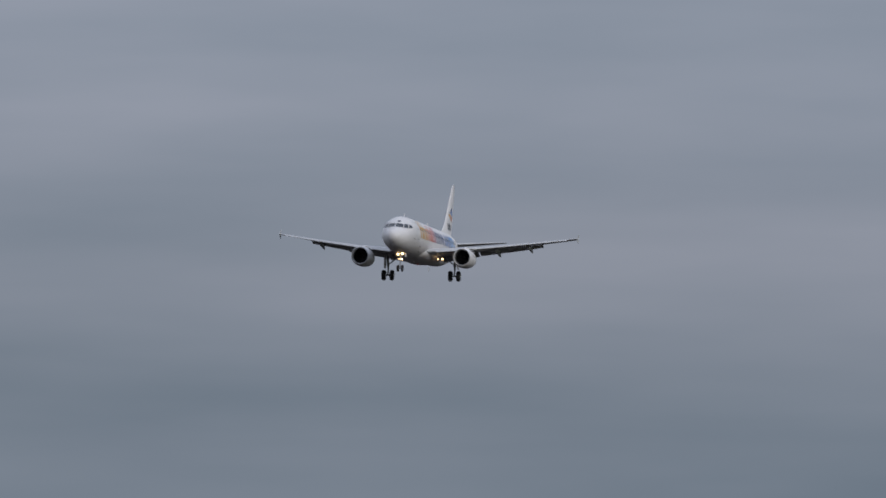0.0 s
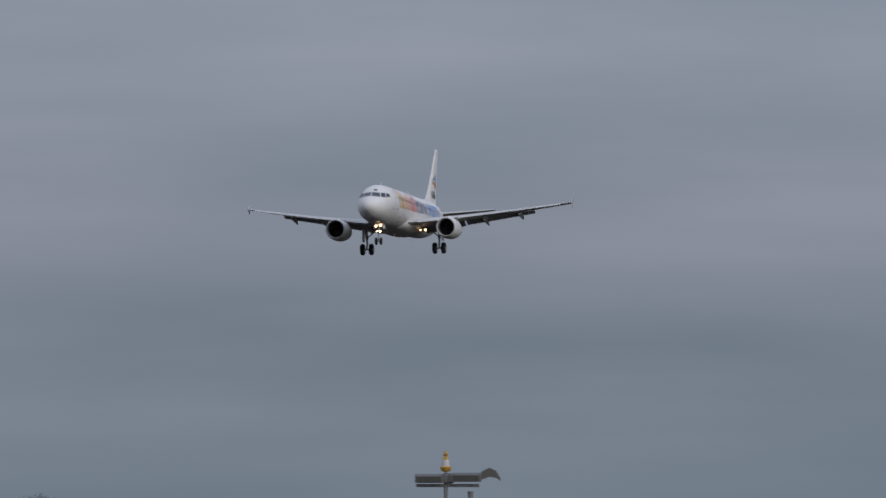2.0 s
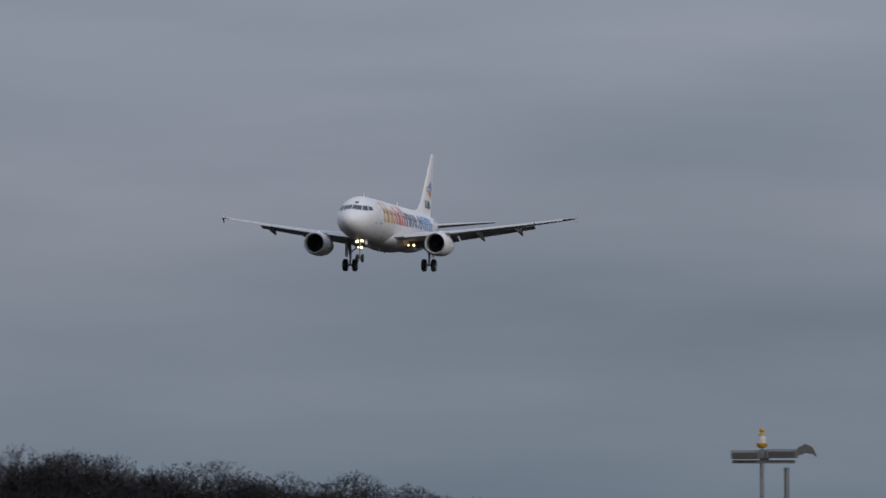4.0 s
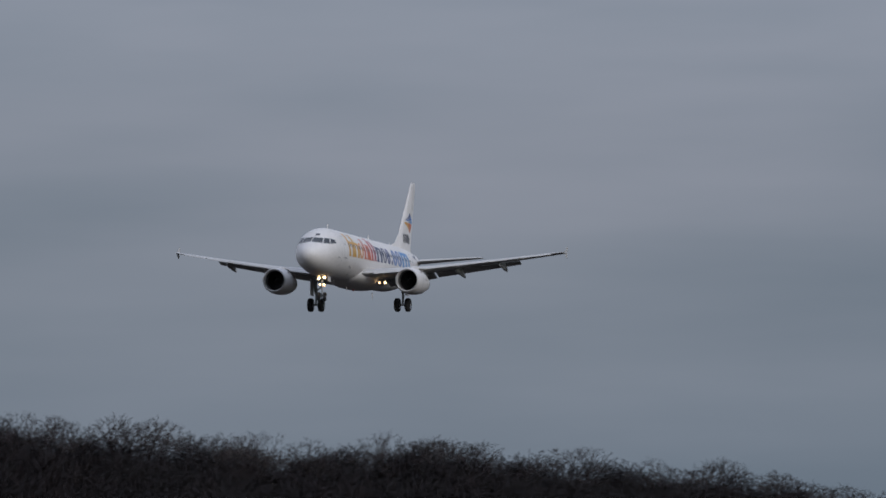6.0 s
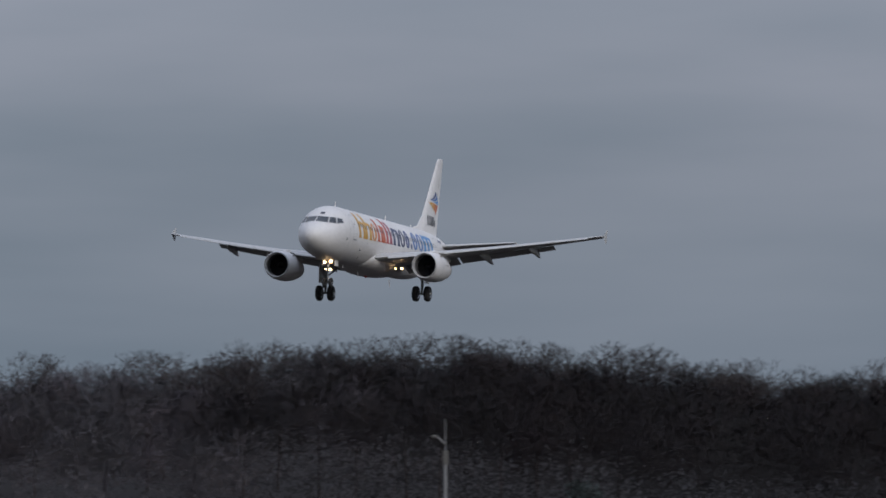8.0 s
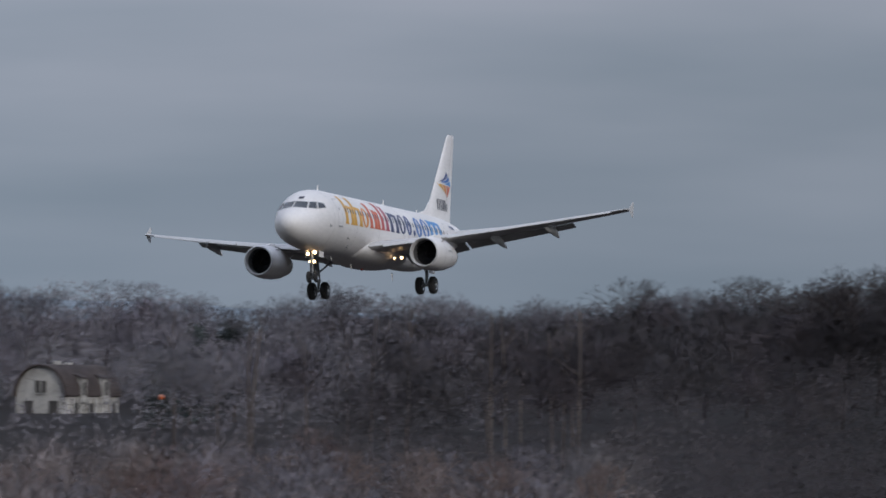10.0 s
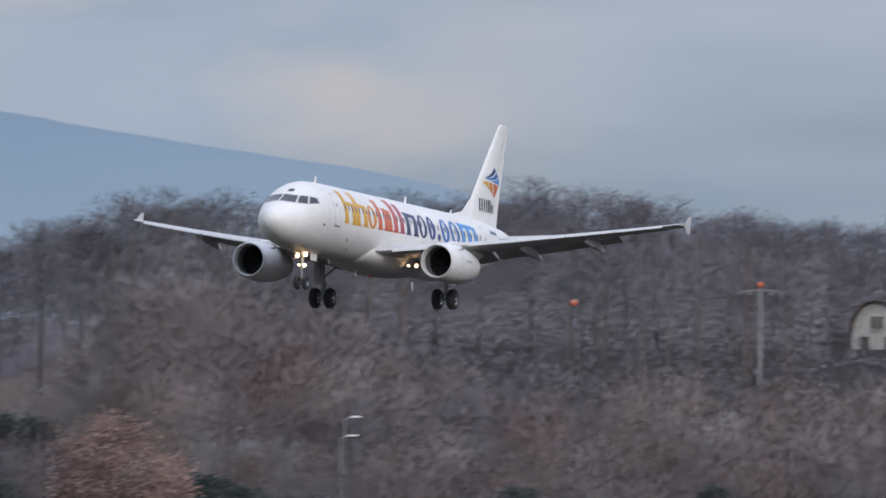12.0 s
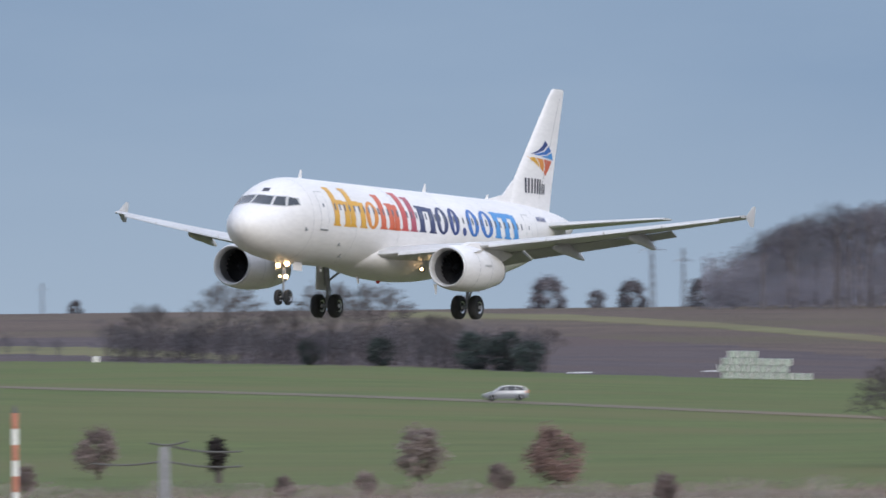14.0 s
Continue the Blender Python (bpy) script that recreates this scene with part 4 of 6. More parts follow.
def bare_crown(height, wide, limbs=5, depth=5, low=0.35, tw=0.022):
    """A leafless crown: limbs that fork again and again into a round fan of fine twigs."""
    st = Strokes()
    up = Vector((0, 0, 1))

    def grow(p, d, ln, r, k):
        mid = p + d * ln * 0.55
        d1 = bent(d, 0.16, 0.05)
        end = mid + d1 * ln * 0.45
        if k > 2:
            st.limb(p, mid, r, r * 0.85, 4)
            st.limb(mid, end, r * 0.85, r * 0.68, 4)
        elif k > 0:
            st.limb(p, end, r, r * 0.68, 3)
        else:
            st.twig(p, end + d1 * ln * 0.5, r)
        for _ in range(2 if k < 3 else 0):
            c = p.lerp(end, random.random())
            st.twig(c, c + bent(d1, 0.9, 0.2) * ln * random.uniform(0.45, 0.9), tw)
        if k == 0:
            for _ in range(4):
                st.twig(end, end + bent(d1, 0.55, 0.12) * ln * random.uniform(0.5, 1.0), tw)
            return
        n = 3 if random.random() < 0.28 else 2
        side = d1.orthogonal().normalized()
        a0 = random.uniform(0, 2 * math.pi)
        for i in range(n):
            s = Matrix.Rotation(a0 + 2 * math.pi * i / n, 3, d1) @ side
            grow(end, (d1 + s * random.uniform(0.3, 0.72) + up * 0.10).normalized(), ln * random.uniform(0.70, 0.88), max(tw * 1.3, r * 0.66), k - 1)
    for i in range(limbs):
        a = i * 2.4 + random.uniform(-0.3, 0.3)
        out = 0.12 + 0.58 * wide * (i + 0.5) / limbs
        p = Vector((0, 0, height * (low + 0.18 * (1 - i / limbs))))
        grow(p, Vector((math.cos(a) * out, math.sin(a) * out, 1.0)).normalized(), height * 0.17 * random.uniform(0.85, 1.15), 0.0085 * height, depth)
    top = max(v[2] for v in st.v)
    k = (height - height * low) / (top - height * low)
    verts = [Vector((v[0] * (0.5 + 0.5 * k), v[1] * (0.5 + 0.5 * k), height * low + (v[2] - height * low) * k)) for v in st.v]
    return verts, st.f


def leafy_crown(height, wide, n, leaf, shape="round", base=0.15):
    """Many small leaves in clumps, with an uneven outline and gaps."""
    st = Strokes()
    clumps = []
    for _ in range(60):
        if shape == "cone":
            t = random.random() ** 0.8
            r = wide * 0.5 * (1 - t) ** 0.8 * random.uniform(0.55, 1.1) + 0.1
            z = height * (base + (1 - base) * t)
        else:
            t = random.uniform(-1, 1)
            r = wide * 0.5 * math.sqrt(1 - t * t * 0.92) * random.uniform(0.5, 1.05)
            z = height * (base + (1 - base) * (t + 1) / 2) * random.uniform(0.95, 1.05)
        a = random.uniform(0, 2 * math.pi)
        clumps.append((Vector((math.cos(a) * r, math.sin(a) * r, z)), random.uniform(0.09, 0.18) * height))
        st.limb(Vector((0, 0, z * 0.75)), clumps[-1][0], 0.03, 0.012, 3)
    for _ in range(n):
        c, r = random.choice(clumps)
        p = c + Vector((random.gauss(0, 0.5), random.gauss(0, 0.5), random.gauss(0, 0.45))) * r
        if p.z < 0.02:
            continue
        st.twig(p, p + Vector((random.uniform(-1, 1), random.uniform(-1, 1), random.uniform(-0.6, 0.8))).normalized() * leaf * random.uniform(0.7, 1.5), leaf * 0.35)
    return st.v, st.f


def tree_template(name, label, height, crown, crown_mat, trunk_top=0.6, girth=0.015, group="", bark=None):
    root = new(name)
    tagged(root, label, "tree" if name != "shrub" else "shrub", group)
    r = girth * height
    lean = Vector((random.uniform(-0.02, 0.02), random.uniform(-0.02, 0.02), 1))
    pts = [lean * height * trunk_top * u + Vector((random.uniform(-1, 1), random.uniform(-1, 1), 0)) * 0.012 * height * u for u in (0, 0.04, 0.25, 0.5, 0.75, 1)]
    rad = (1.5, 1.05, 0.9, 0.7, 0.5, 0.18)
    rings = [[p + Vector((math.cos(2 * math.pi * i / 7), math.sin(2 * math.pi * i / 7), 0)) * r * k for i in range(7)] for p, k in zip(pts, rad)]
    rings[0] = [v + Vector((0, 0, -0.8)) for v in rings[0]]
    trunk = part("trunk", loft(rings), bark or BARK, root)
    trunk.data.shade_smooth()
    part("crown", crown, crown_mat, root)
    return root


PLACED = set()


def plant(template, az, d, scale=1.0, sink=0.0):
    m = Matrix.Translation(at(az, d, land(az, d) - sink)) @ Matrix.Rotation(random.uniform(0, 2 * math.pi), 4, "Z") @ pose(0, 0, 0, random.uniform(-3, 3), random.uniform(-3, 3), 0)
    if template not in PLACED:
        PLACED.add(template)
        template.matrix_basis = m
        ob = template
    else:
        ob = copy_thing(template, m)
    ob.scale = (scale * random.uniform(0.92, 1.1), scale * random.uniform(0.92, 1.1), scale)
    return ob


# the hill wood's dimness is put into its trees' twig and bark colour
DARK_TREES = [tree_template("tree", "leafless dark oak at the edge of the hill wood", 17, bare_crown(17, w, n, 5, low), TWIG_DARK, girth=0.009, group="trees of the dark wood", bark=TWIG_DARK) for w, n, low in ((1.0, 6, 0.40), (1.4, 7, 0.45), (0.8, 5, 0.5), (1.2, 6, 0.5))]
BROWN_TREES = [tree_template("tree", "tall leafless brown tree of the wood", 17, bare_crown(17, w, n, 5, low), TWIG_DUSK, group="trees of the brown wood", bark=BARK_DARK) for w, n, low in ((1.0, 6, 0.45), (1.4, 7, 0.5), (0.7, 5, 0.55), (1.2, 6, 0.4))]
RUST_TREES = [tree_template("tree", "leafless rust-brown thicket tree", 9, bare_crown(9, w, 6, 4, 0.15, 0.018), TWIG_RUST, group="thicket trees") for w in (1.2, 1.5)]


def build_woods():
    """The trees that stand along the skyline of the woods."""
    az = -9.8
    while az < 3.3:
        a = az + random.uniform(-0.05, 0.05)
        d = random.uniform(1540, 1640)
        if -0.5 < a < 0.25:
            d = 1715
        top = EYE_Z + d * math.tan(radians(curve_at(TREETOP_LINE, a))) * random.uniform(0.95, 1.03)
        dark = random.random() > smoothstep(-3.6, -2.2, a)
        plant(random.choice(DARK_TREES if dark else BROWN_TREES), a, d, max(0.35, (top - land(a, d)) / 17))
        az += random.uniform(0.10, 0.23)
    az = 3.3
    while az < 5.15:  # wood beyond the vineyard
        a = az + random.uniform(-0.03, 0.03)
        d = random.uniform(2400, 2500)
        top = EYE_Z + d * math.tan(radians(curve_at(TREETOP_LINE, a))) * random.uniform(0.9, 1.05)
        plant(random.choice(BROWN_TREES), a, d, max(0.3, (top - land(a, d)) / 17))
        az += 0.10


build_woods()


def twig_mesh(name, label, mat, base, dr, ln, w, rng, out=None, tone=None):
    """One mesh of flat tapering twigs from arrays of feet, ways, lengths and widths; out: the way each sprig faces."""
    n = len(base)
    side = np.cross(dr, rng.normal(0, 1, (n, 3)))
    side /= np.linalg.norm(side, axis=1)[:, None] + 1e-9
    if out is not None:
        turned = np.einsum("ij,ij->i", np.cross(dr, side), out) > 0
        side = np.where(turned[:, None], side, -side)
    v = np.stack([base + side * w[:, None], base - side * w[:, None], base + dr * ln[:, None]], 1).reshape(-1, 3)
    me = bpy.data.meshes.new(name)
    me.vertices.add(3 * n)
    me.vertices.foreach_set("co", v.astype(np.float32).ravel())
    me.loops.add(3 * n)
    me.loops.foreach_set("vertex_index", np.arange(3 * n, dtype=np.int32))
    me.polygons.add(n)
    me.polygons.foreach_set("loop_start", np.arange(0, 3 * n, 3, dtype=np.int32))
    me.update(calc_edges=True)
    me.validate()
    me.materials.append(mat)
    if tone is not None:
        me.attributes.new("tone", "FLOAT_VECTOR", "POINT").data.foreach_set("vector", np.repeat(tone, 3, axis=0).astype(np.float32).ravel())
    if out is not None:
        me.shade_smooth()
        ways = np.repeat(out, 3, axis=0)
        me.normals_split_custom_set_from_vertices(ways.astype(np.float32))
    return tagged(new(name, me), label, "woodland", kind="stuff")


def in_clearing(az, d, z):
    """The open view to the farmhouse."""
    return (-0.40 < az) & (az < 0.17) & (d < 1655) & (z > EYE_Z + d * (0.0017 + 0.0009 * np.sin(az * 37.0) + 0.0006 * np.sin(az * 91.0 + d * 0.05)))


SCRUB_TOP = [(-2.6, 9.0), (0.5, 9.5), (1.5, 11.5), (2.2, 14.0), (3.0, 14.5)]  # height of the scrub before the wood


def share(az, fade):
    """How much of the stand is of this kind: it comes in between the first two directions and goes out between the last two."""
    a, b, c, d = fade
    return np.interp(az, [a, b, c, d], [0.0, 1.0, 1.0, 0.0])


def crown_wood(name, label, mat, crowns, per, az0, az1, d0, d1, frac, size, width, height=0.0, lift=0.0, fade=None):
    """The wood's many round crowns, row behind row, each a heap of leafless boughs thick with fine twigs."""
    rng = np.random.default_rng(len(name) * 7 + crowns)
    feet, ways, lens, wid, outs, tones = [], [], [], [], [], []
    for k in range(crowns):
        az, d = rng.uniform(az0, az1), d0 + (d1 - d0) * rng.random() ** 0.6
        if fade and rng.random() > share(az, fade):
            continue
        el = curve_at(TREETOP_LINE, az)
        depth = (d - d0) / (d1 - d0)
        top = EYE_Z + d * math.tan(radians(el)) * (frac + (1 - frac) * depth ** 0.5) * rng.uniform(0.90, 1.0) - 0.6 + lift
        if height:
            top = land(az, d) + (curve_at(SCRUB_TOP, az) if height == "scrub" else height) * rng.uniform(0.6, 1.0)
        rx, rz = rng.uniform(2.6, 4.6) * size, rng.uniform(2.6, 4.6) * size
        gz = land(az, d)
        c = np.array(at(az, d, max(gz + 1.0, top - rz)))
        # boughs heaped over the crown, each with its own twigs
        lobes = rng.normal(0, 1, (9, 3))
        lobes /= np.linalg.norm(lobes, axis=1)[:, None]
        lobes[:, 2] = np.abs(lobes[:, 2]) * 1.1 - 0.35
        lobes = np.vstack([lobes * 0.62, [[0, 0, 0.1]]]) * np.array([rx, rx, rz])
        reach = np.append(rng.uniform(0.34, 0.52, 9), 0.7) * (rx + rz) / 2
        pick = rng.integers(0, 10, per)
        u = rng.normal(0, 1, (per, 3))
        u /= np.linalg.norm(u, axis=1)[:, None]
        r = rng.random(per) ** 0.36 * (1 + 0.35 * (rng.random(per) ** 6))
        offs = lobes[pick] + u * (r * reach[pick])[:, None]
        p = c + offs
        way = u * 0.9 + rng.normal(0, 0.5, (per, 3)) + np.array([0, 0, 0.5])
        way /= np.linalg.norm(way, axis=1)[:, None]
        face = u * 0.55 + offs / np.array([rx, rx, rz]) * 0.6 + np.array([0, 0, 0.12])
        face /= np.linalg.norm(face, axis=1)[:, None] + 1e-9
        keep = (p[:, 2] > gz) & ~in_clearing(np.full(per, az), d, p[:, 2])
        feet.append(p[keep])
        ways.append(way[keep])
        outs.append(face[keep])
        tones.append(np.tile(np.append(rng.random(2), 0.5), (keep.sum(), 1)))
        lens.append((rng.uniform(0.34, 0.82, per) * size ** 0.5)[keep])
        wid.append((width * rng.uniform(2.8, 5.4, per))[keep])
    return twig_mesh(name, label, mat, np.concatenate(feet), np.concatenate(ways), np.concatenate(lens), np.concatenate(wid), rng, np.concatenate(outs), np.concatenate(tones))


def stems(label, group, mat, n, az0, az1, d0, d1, low, high):
    """Slim upright trees with a few steep boughs, seen between the crowns."""
    rng = np.random.default_rng(n)
    for _ in range(n):
        az, d = rng.uniform(az0, az1), rng.uniform(d0, d1)
        if -0.5 < az < 0.25:
            continue
        gz = land(az, d)
        top = EYE_Z + d * math.tan(radians(curve_at(TREETOP_LINE, az))) * rng.uniform(low, high)
        root = tagged(new("slim_tree"), label, "tree", group)
        root.matrix_basis = Matrix.Translation(at(az, d, gz))
        foot, r = Vector((0, 0, -0.3)), rng.uniform(0.10, 0.20)
        tip = Vector((rng.normal(0, 0.5), 0, max(3, top - gz)))
        knee = foot.lerp(tip, 0.5) + Vector((rng.normal(0, 0.18), 0, 0))
        part("trunk", loft([tube(foot, knee, r, r * 0.75, 6)[0][:6], tube(foot, knee, r, r * 0.75, 6)[0][6:], tube(knee, tip, r, r * 0.25, 6)[0][6:]]), mat, root)
        for _ in range(5):
            a = knee.lerp(tip, rng.uniform(0, 0.8))
            part("bough", tube(a, a + Vector((rng.normal(0, 0.5), rng.normal(0, 0.5), 1.0)).normalized() * rng.uniform(1.5, 4), r * 0.4, r * 0.12, 4), mat, root)


def thicket(name, label, mat, n, az0, az1, d0, d1, frac, size, width, floor=0.0, along=None, fade=None):
    """A low mass of twigs whose top swells and dips."""
    rng = np.random.default_rng(len(name) + n)
    az = rng.uniform(az0, az1, n)
    if fade:
        az = az[rng.random(n) < share(az, fade)]
        n = len(az)
    d = rng.uniform(d0, d1, n)
    if along:
        d = d + np.array([along(a) for a in az])
    ang = np.radians(az)
    gz = np.array([land(a, b) for a, b in zip(az, d)])
    el = np.interp(az, [p[0] for p in TREETOP_LINE], [p[1] for p in TREETOP_LINE])
    lump = np.array([noise.noise(Vector((a * 2.2, b * 0.012, 3.1))) + 0.6 * noise.noise(Vector((a * 7.1, b * 0.03, 8.2))) for a, b in zip(az, d)])
    if frac > 0:
        h = np.maximum(1.0, (EYE_Z + d * np.tan(np.radians(el)) * frac) * (1 + 0.12 * lump) - gz)
    else:
        h = np.maximum(0.5, -frac * (1 + 0.85 * lump))
    z = gz + floor + rng.uniform(0, 1, n) ** 0.9 * h
    base = np.stack([-np.sin(ang) * d, np.cos(ang) * d, z], 1)
    dr = rng.normal(0, 1, (n, 3)) * np.array([0.75, 0.75, 0.5]) + np.array([0, 0, 0.55])
    dr /= np.linalg.norm(dr, axis=1)[:, None]
    keep = ~in_clearing(az, d, z)
    face = np.stack([np.sin(ang) * 0.6, -np.cos(ang) * 0.6, np.full(n, 0.55)], 1) + rng.normal(0, 0.14, (n, 3))
    face /= np.linalg.norm(face, axis=1)[:, None]
    return twig_mesh(name, label, mat, base[keep], dr[keep], (rng.uniform(0.26, 0.6, n) * size)[keep], (width * rng.uniform(1.8, 3.8, n))[keep], rng, face[keep], np.clip(np.stack([0.45 + 0.5 * lump, 0.5 - 0.5 * lump, lump * 0], 1), 0, 1)[keep])


# one wood: these bands only grade its painted dimness from dark to dusky
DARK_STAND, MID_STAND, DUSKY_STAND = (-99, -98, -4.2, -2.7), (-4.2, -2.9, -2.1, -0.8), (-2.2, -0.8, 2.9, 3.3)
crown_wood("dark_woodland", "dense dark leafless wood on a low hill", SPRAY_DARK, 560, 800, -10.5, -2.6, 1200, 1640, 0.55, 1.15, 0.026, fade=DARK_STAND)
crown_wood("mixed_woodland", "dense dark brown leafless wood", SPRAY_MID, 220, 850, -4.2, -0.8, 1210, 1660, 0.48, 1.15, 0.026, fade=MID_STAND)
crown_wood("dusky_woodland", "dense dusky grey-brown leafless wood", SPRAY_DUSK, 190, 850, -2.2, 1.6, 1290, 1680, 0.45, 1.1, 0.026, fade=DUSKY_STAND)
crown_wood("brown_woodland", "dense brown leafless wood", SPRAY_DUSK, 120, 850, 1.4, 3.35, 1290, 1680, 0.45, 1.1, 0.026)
crown_wood("back_woodland", "brown leafless wood behind the farmhouse", SPRAY_DUSK, 50, 700, -0.7, 0.45, 1680, 1770, 0.6, 1.0, 0.03)
stems("slim grey-brown leafless tree along the wood's edge", "slim trees of the wood", BARK, 65, -2.2, 3.25, 1300, 1480, 0.62, 0.95)
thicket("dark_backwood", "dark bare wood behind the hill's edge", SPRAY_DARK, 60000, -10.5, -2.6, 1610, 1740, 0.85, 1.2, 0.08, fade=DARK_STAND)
thicket("dark_fringe", "dark brush at the foot of the hill wood", SPRAY_GLOOM, 50000, -10.5, -2.6, 1150, 1260, -10.0, 0.9, 0.06, fade=DARK_STAND)
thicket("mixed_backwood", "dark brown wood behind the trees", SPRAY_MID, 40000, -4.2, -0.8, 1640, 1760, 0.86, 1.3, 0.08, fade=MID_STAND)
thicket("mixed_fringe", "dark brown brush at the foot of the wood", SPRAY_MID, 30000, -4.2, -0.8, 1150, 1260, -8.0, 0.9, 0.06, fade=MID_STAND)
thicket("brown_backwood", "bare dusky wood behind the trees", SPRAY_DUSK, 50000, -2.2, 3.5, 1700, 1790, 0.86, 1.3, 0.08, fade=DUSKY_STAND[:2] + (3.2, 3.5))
thicket("dark_underwood", "dark underwood on the hill", SPRAY_GLOOM, 60000, -10.5, -2.6, 1250, 1600, 0.74, 1.0, 0.055, fade=DARK_STAND)
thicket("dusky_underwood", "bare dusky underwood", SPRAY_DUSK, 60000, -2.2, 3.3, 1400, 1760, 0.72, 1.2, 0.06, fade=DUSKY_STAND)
crown_wood("rusty_thicket", "rounded rust-brown leafless scrub before the wood", SPRAY_RUST, 42, 1300, -1.6, 2.85, 960, 1250, 0.06, 1.35, 0.022, "scrub")
crown_wood("brown_thicket", "rounded brown leafless scrub before the wood", SPRAY_BROWN, 60, 1300, -2.4, 2.9, 960, 1250, 0.06, 1.4, 0.022, "scrub")
crown_wood("grey_thicket", "rounded grey leafless scrub before the wood", SPRAY_DUSK, 52, 1300, -2.6, 2.7, 960, 1250, 0.06, 1.3, 0.022, "scrub")
thicket("undergrowth", "brown leafless scrub before the wood", SPRAY_BROWN, 45000, -2.5, 3.0, 960, 1400, -3.2, 0.7, 0.04)
crown_wood("wood_edge", "rounded brown leafless trees on the wood's edge", SPRAY_BROWN, 34, 1500, 2.1, 3.0, 1150, 1300, 0.1, 1.6, 0.028, 17.0)
crown_wood("wood_fringe", "low rounded brown leafless scrub on the wood's edge", SPRAY_BROWN, 18, 1100, 2.85, 3.3, 1200, 1340, 0.1, 1.25, 0.026, 11.5)
crown_wood("roadside_scrub", "brown roadside scrub and saplings", SPRAY_BROWN, 38, 800, -1.5, 3.3, 740, 960, 0.06, 0.95, 0.016, 6.6)
crown_wood("rusty_roadside", "rust-brown roadside bushes", SPRAY_RUST, 28, 800, -1.5, 3.5, 740, 960, 0.06, 0.9, 0.016, 6.2)
crown_wood("grey_roadside", "grey roadside bushes", SPRAY_GREY, 38, 800, -1.5, 4.0, 740, 960, 0.06, 0.9, 0.016, 6.2)
thicket("roadside_brush", "low bare brush along the road", SPRAY_GREY, 34000, -1.5, 4.06, 735, 980, -1.5, 0.5, 0.02)
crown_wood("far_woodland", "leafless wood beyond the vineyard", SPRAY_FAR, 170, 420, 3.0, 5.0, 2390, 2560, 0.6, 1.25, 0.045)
stems("slim leafless tree of the wood beyond the vineyard", "slim far trees", BARK, 34, 3.3, 4.95, 2375, 2395, 0.7, 1.0)
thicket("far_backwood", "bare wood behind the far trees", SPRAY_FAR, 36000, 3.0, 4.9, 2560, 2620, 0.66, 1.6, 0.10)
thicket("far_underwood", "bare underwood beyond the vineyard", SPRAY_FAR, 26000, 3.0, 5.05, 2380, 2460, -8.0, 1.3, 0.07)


lone = tree_template("tree", "small leafless tree on the field's edge", 10, bare_crown(10, 1.3, 7, 5, 0.2, 0.026), TWIG_GREY, group="hedge trees")


def build_near_trees():
    copper = tree_template("tree", "round tree with withered copper-brown leaves", 8, leafy_crown(8, 8.8, 15000, 0.24, base=0.16), LEAF_COPPER)
    plant(copper, 3.01, 760, 0.76)
    evergreen = tree_template("tree", "dark green conifer among bare trees", 8, leafy_crown(8, 3.2, 5000, 0.28, "cone", 0.1), LEAF_GREEN, group="dark conifers")
    for az, d, sc in ((3.965, 900, 0.82), (3.57, 905, 0.76), (3.44, 910, 0.74), (3.33, 900, 0.72), (3.50, 915, 0.64), (-0.62, 1560, 1.25), (-0.80, 1580, 1.3), (-0.5, 1540, 0.95), (2.3, 1010, 0.4),
                      (-4.56, 1300, 1.0), (-4.62, 1310, 0.9), (-7.62, 1250, 0.95), (-7.72, 1250, 1.0), (-7.8, 1260, 0.8), (-4.45, 1240, 0.75)):
        plant(evergreen, az, d, sc)
    ivy = tree_template("shrub", "broad dark ivy-grown evergreen bush", 5, leafy_crown(5, 6.4, 5200, 0.24, base=0.0), LEAF_GREEN, 0.5, group="dark bushes")
    for az, d, sc in ((4.06, 800, 0.62), (3.93, 795, 0.7), (3.62, 790, 0.6), (3.47, 785, 0.55), (2.80, 790, 0.72), (2.64, 790, 0.62), (2.5, 800, 0.5), (1.4, 800, 0.5), (0.6, 810, 0.5)):
        plant(ivy, az, d, sc)
    # bare trees and thicket trees in front of the wood
    for az, d, sc in ((4.12, 790, 0.74), (4.22, 800, 0.62), (3.85, 800, 0.66), (3.70, 805, 0.7)):
        plant(lone, az, d, sc)
    for az, d, sc in ((3.80, 880, 0.38), (3.66, 890, 0.40), (3.45, 870, 0.38), (3.28, 880, 0.38)):
        plant(DARK_TREES[1], az, d, sc)
    for i in range(18):
        az = -2.2 + 5.4 * i / 17 + random.uniform(-0.06, 0.06)
        d = random.uniform(1010, 1230)
        plant(random.choice(RUST_TREES), az, d, random.uniform(0.65, 1.0) if az < 2.7 else random.uniform(0.5, 0.75))
    for i in range(12):
        az = 2.75 + 1.1 * i / 11 + random.uniform(-0.04, 0.04)
        plant(random.choice(RUST_TREES), az, random.uniform(850, 930), random.uniform(0.5, 0.66))
    for i in range(12):
        az = -0.4 + 3.2 * i / 11 + random.uniform(-0.06, 0.06)
        plant(random.choice(RUST_TREES), az, random.uniform(830, 990), random.uniform(0.4, 0.62))


build_near_trees()
crown_wood("thorn_scrub", "grey leafless thorn scrub at the field's corner", SPRAY_GREY, 46, 650, 3.1, 4.12, 785, 890, 0.1, 0.75, 0.014, 6.0)


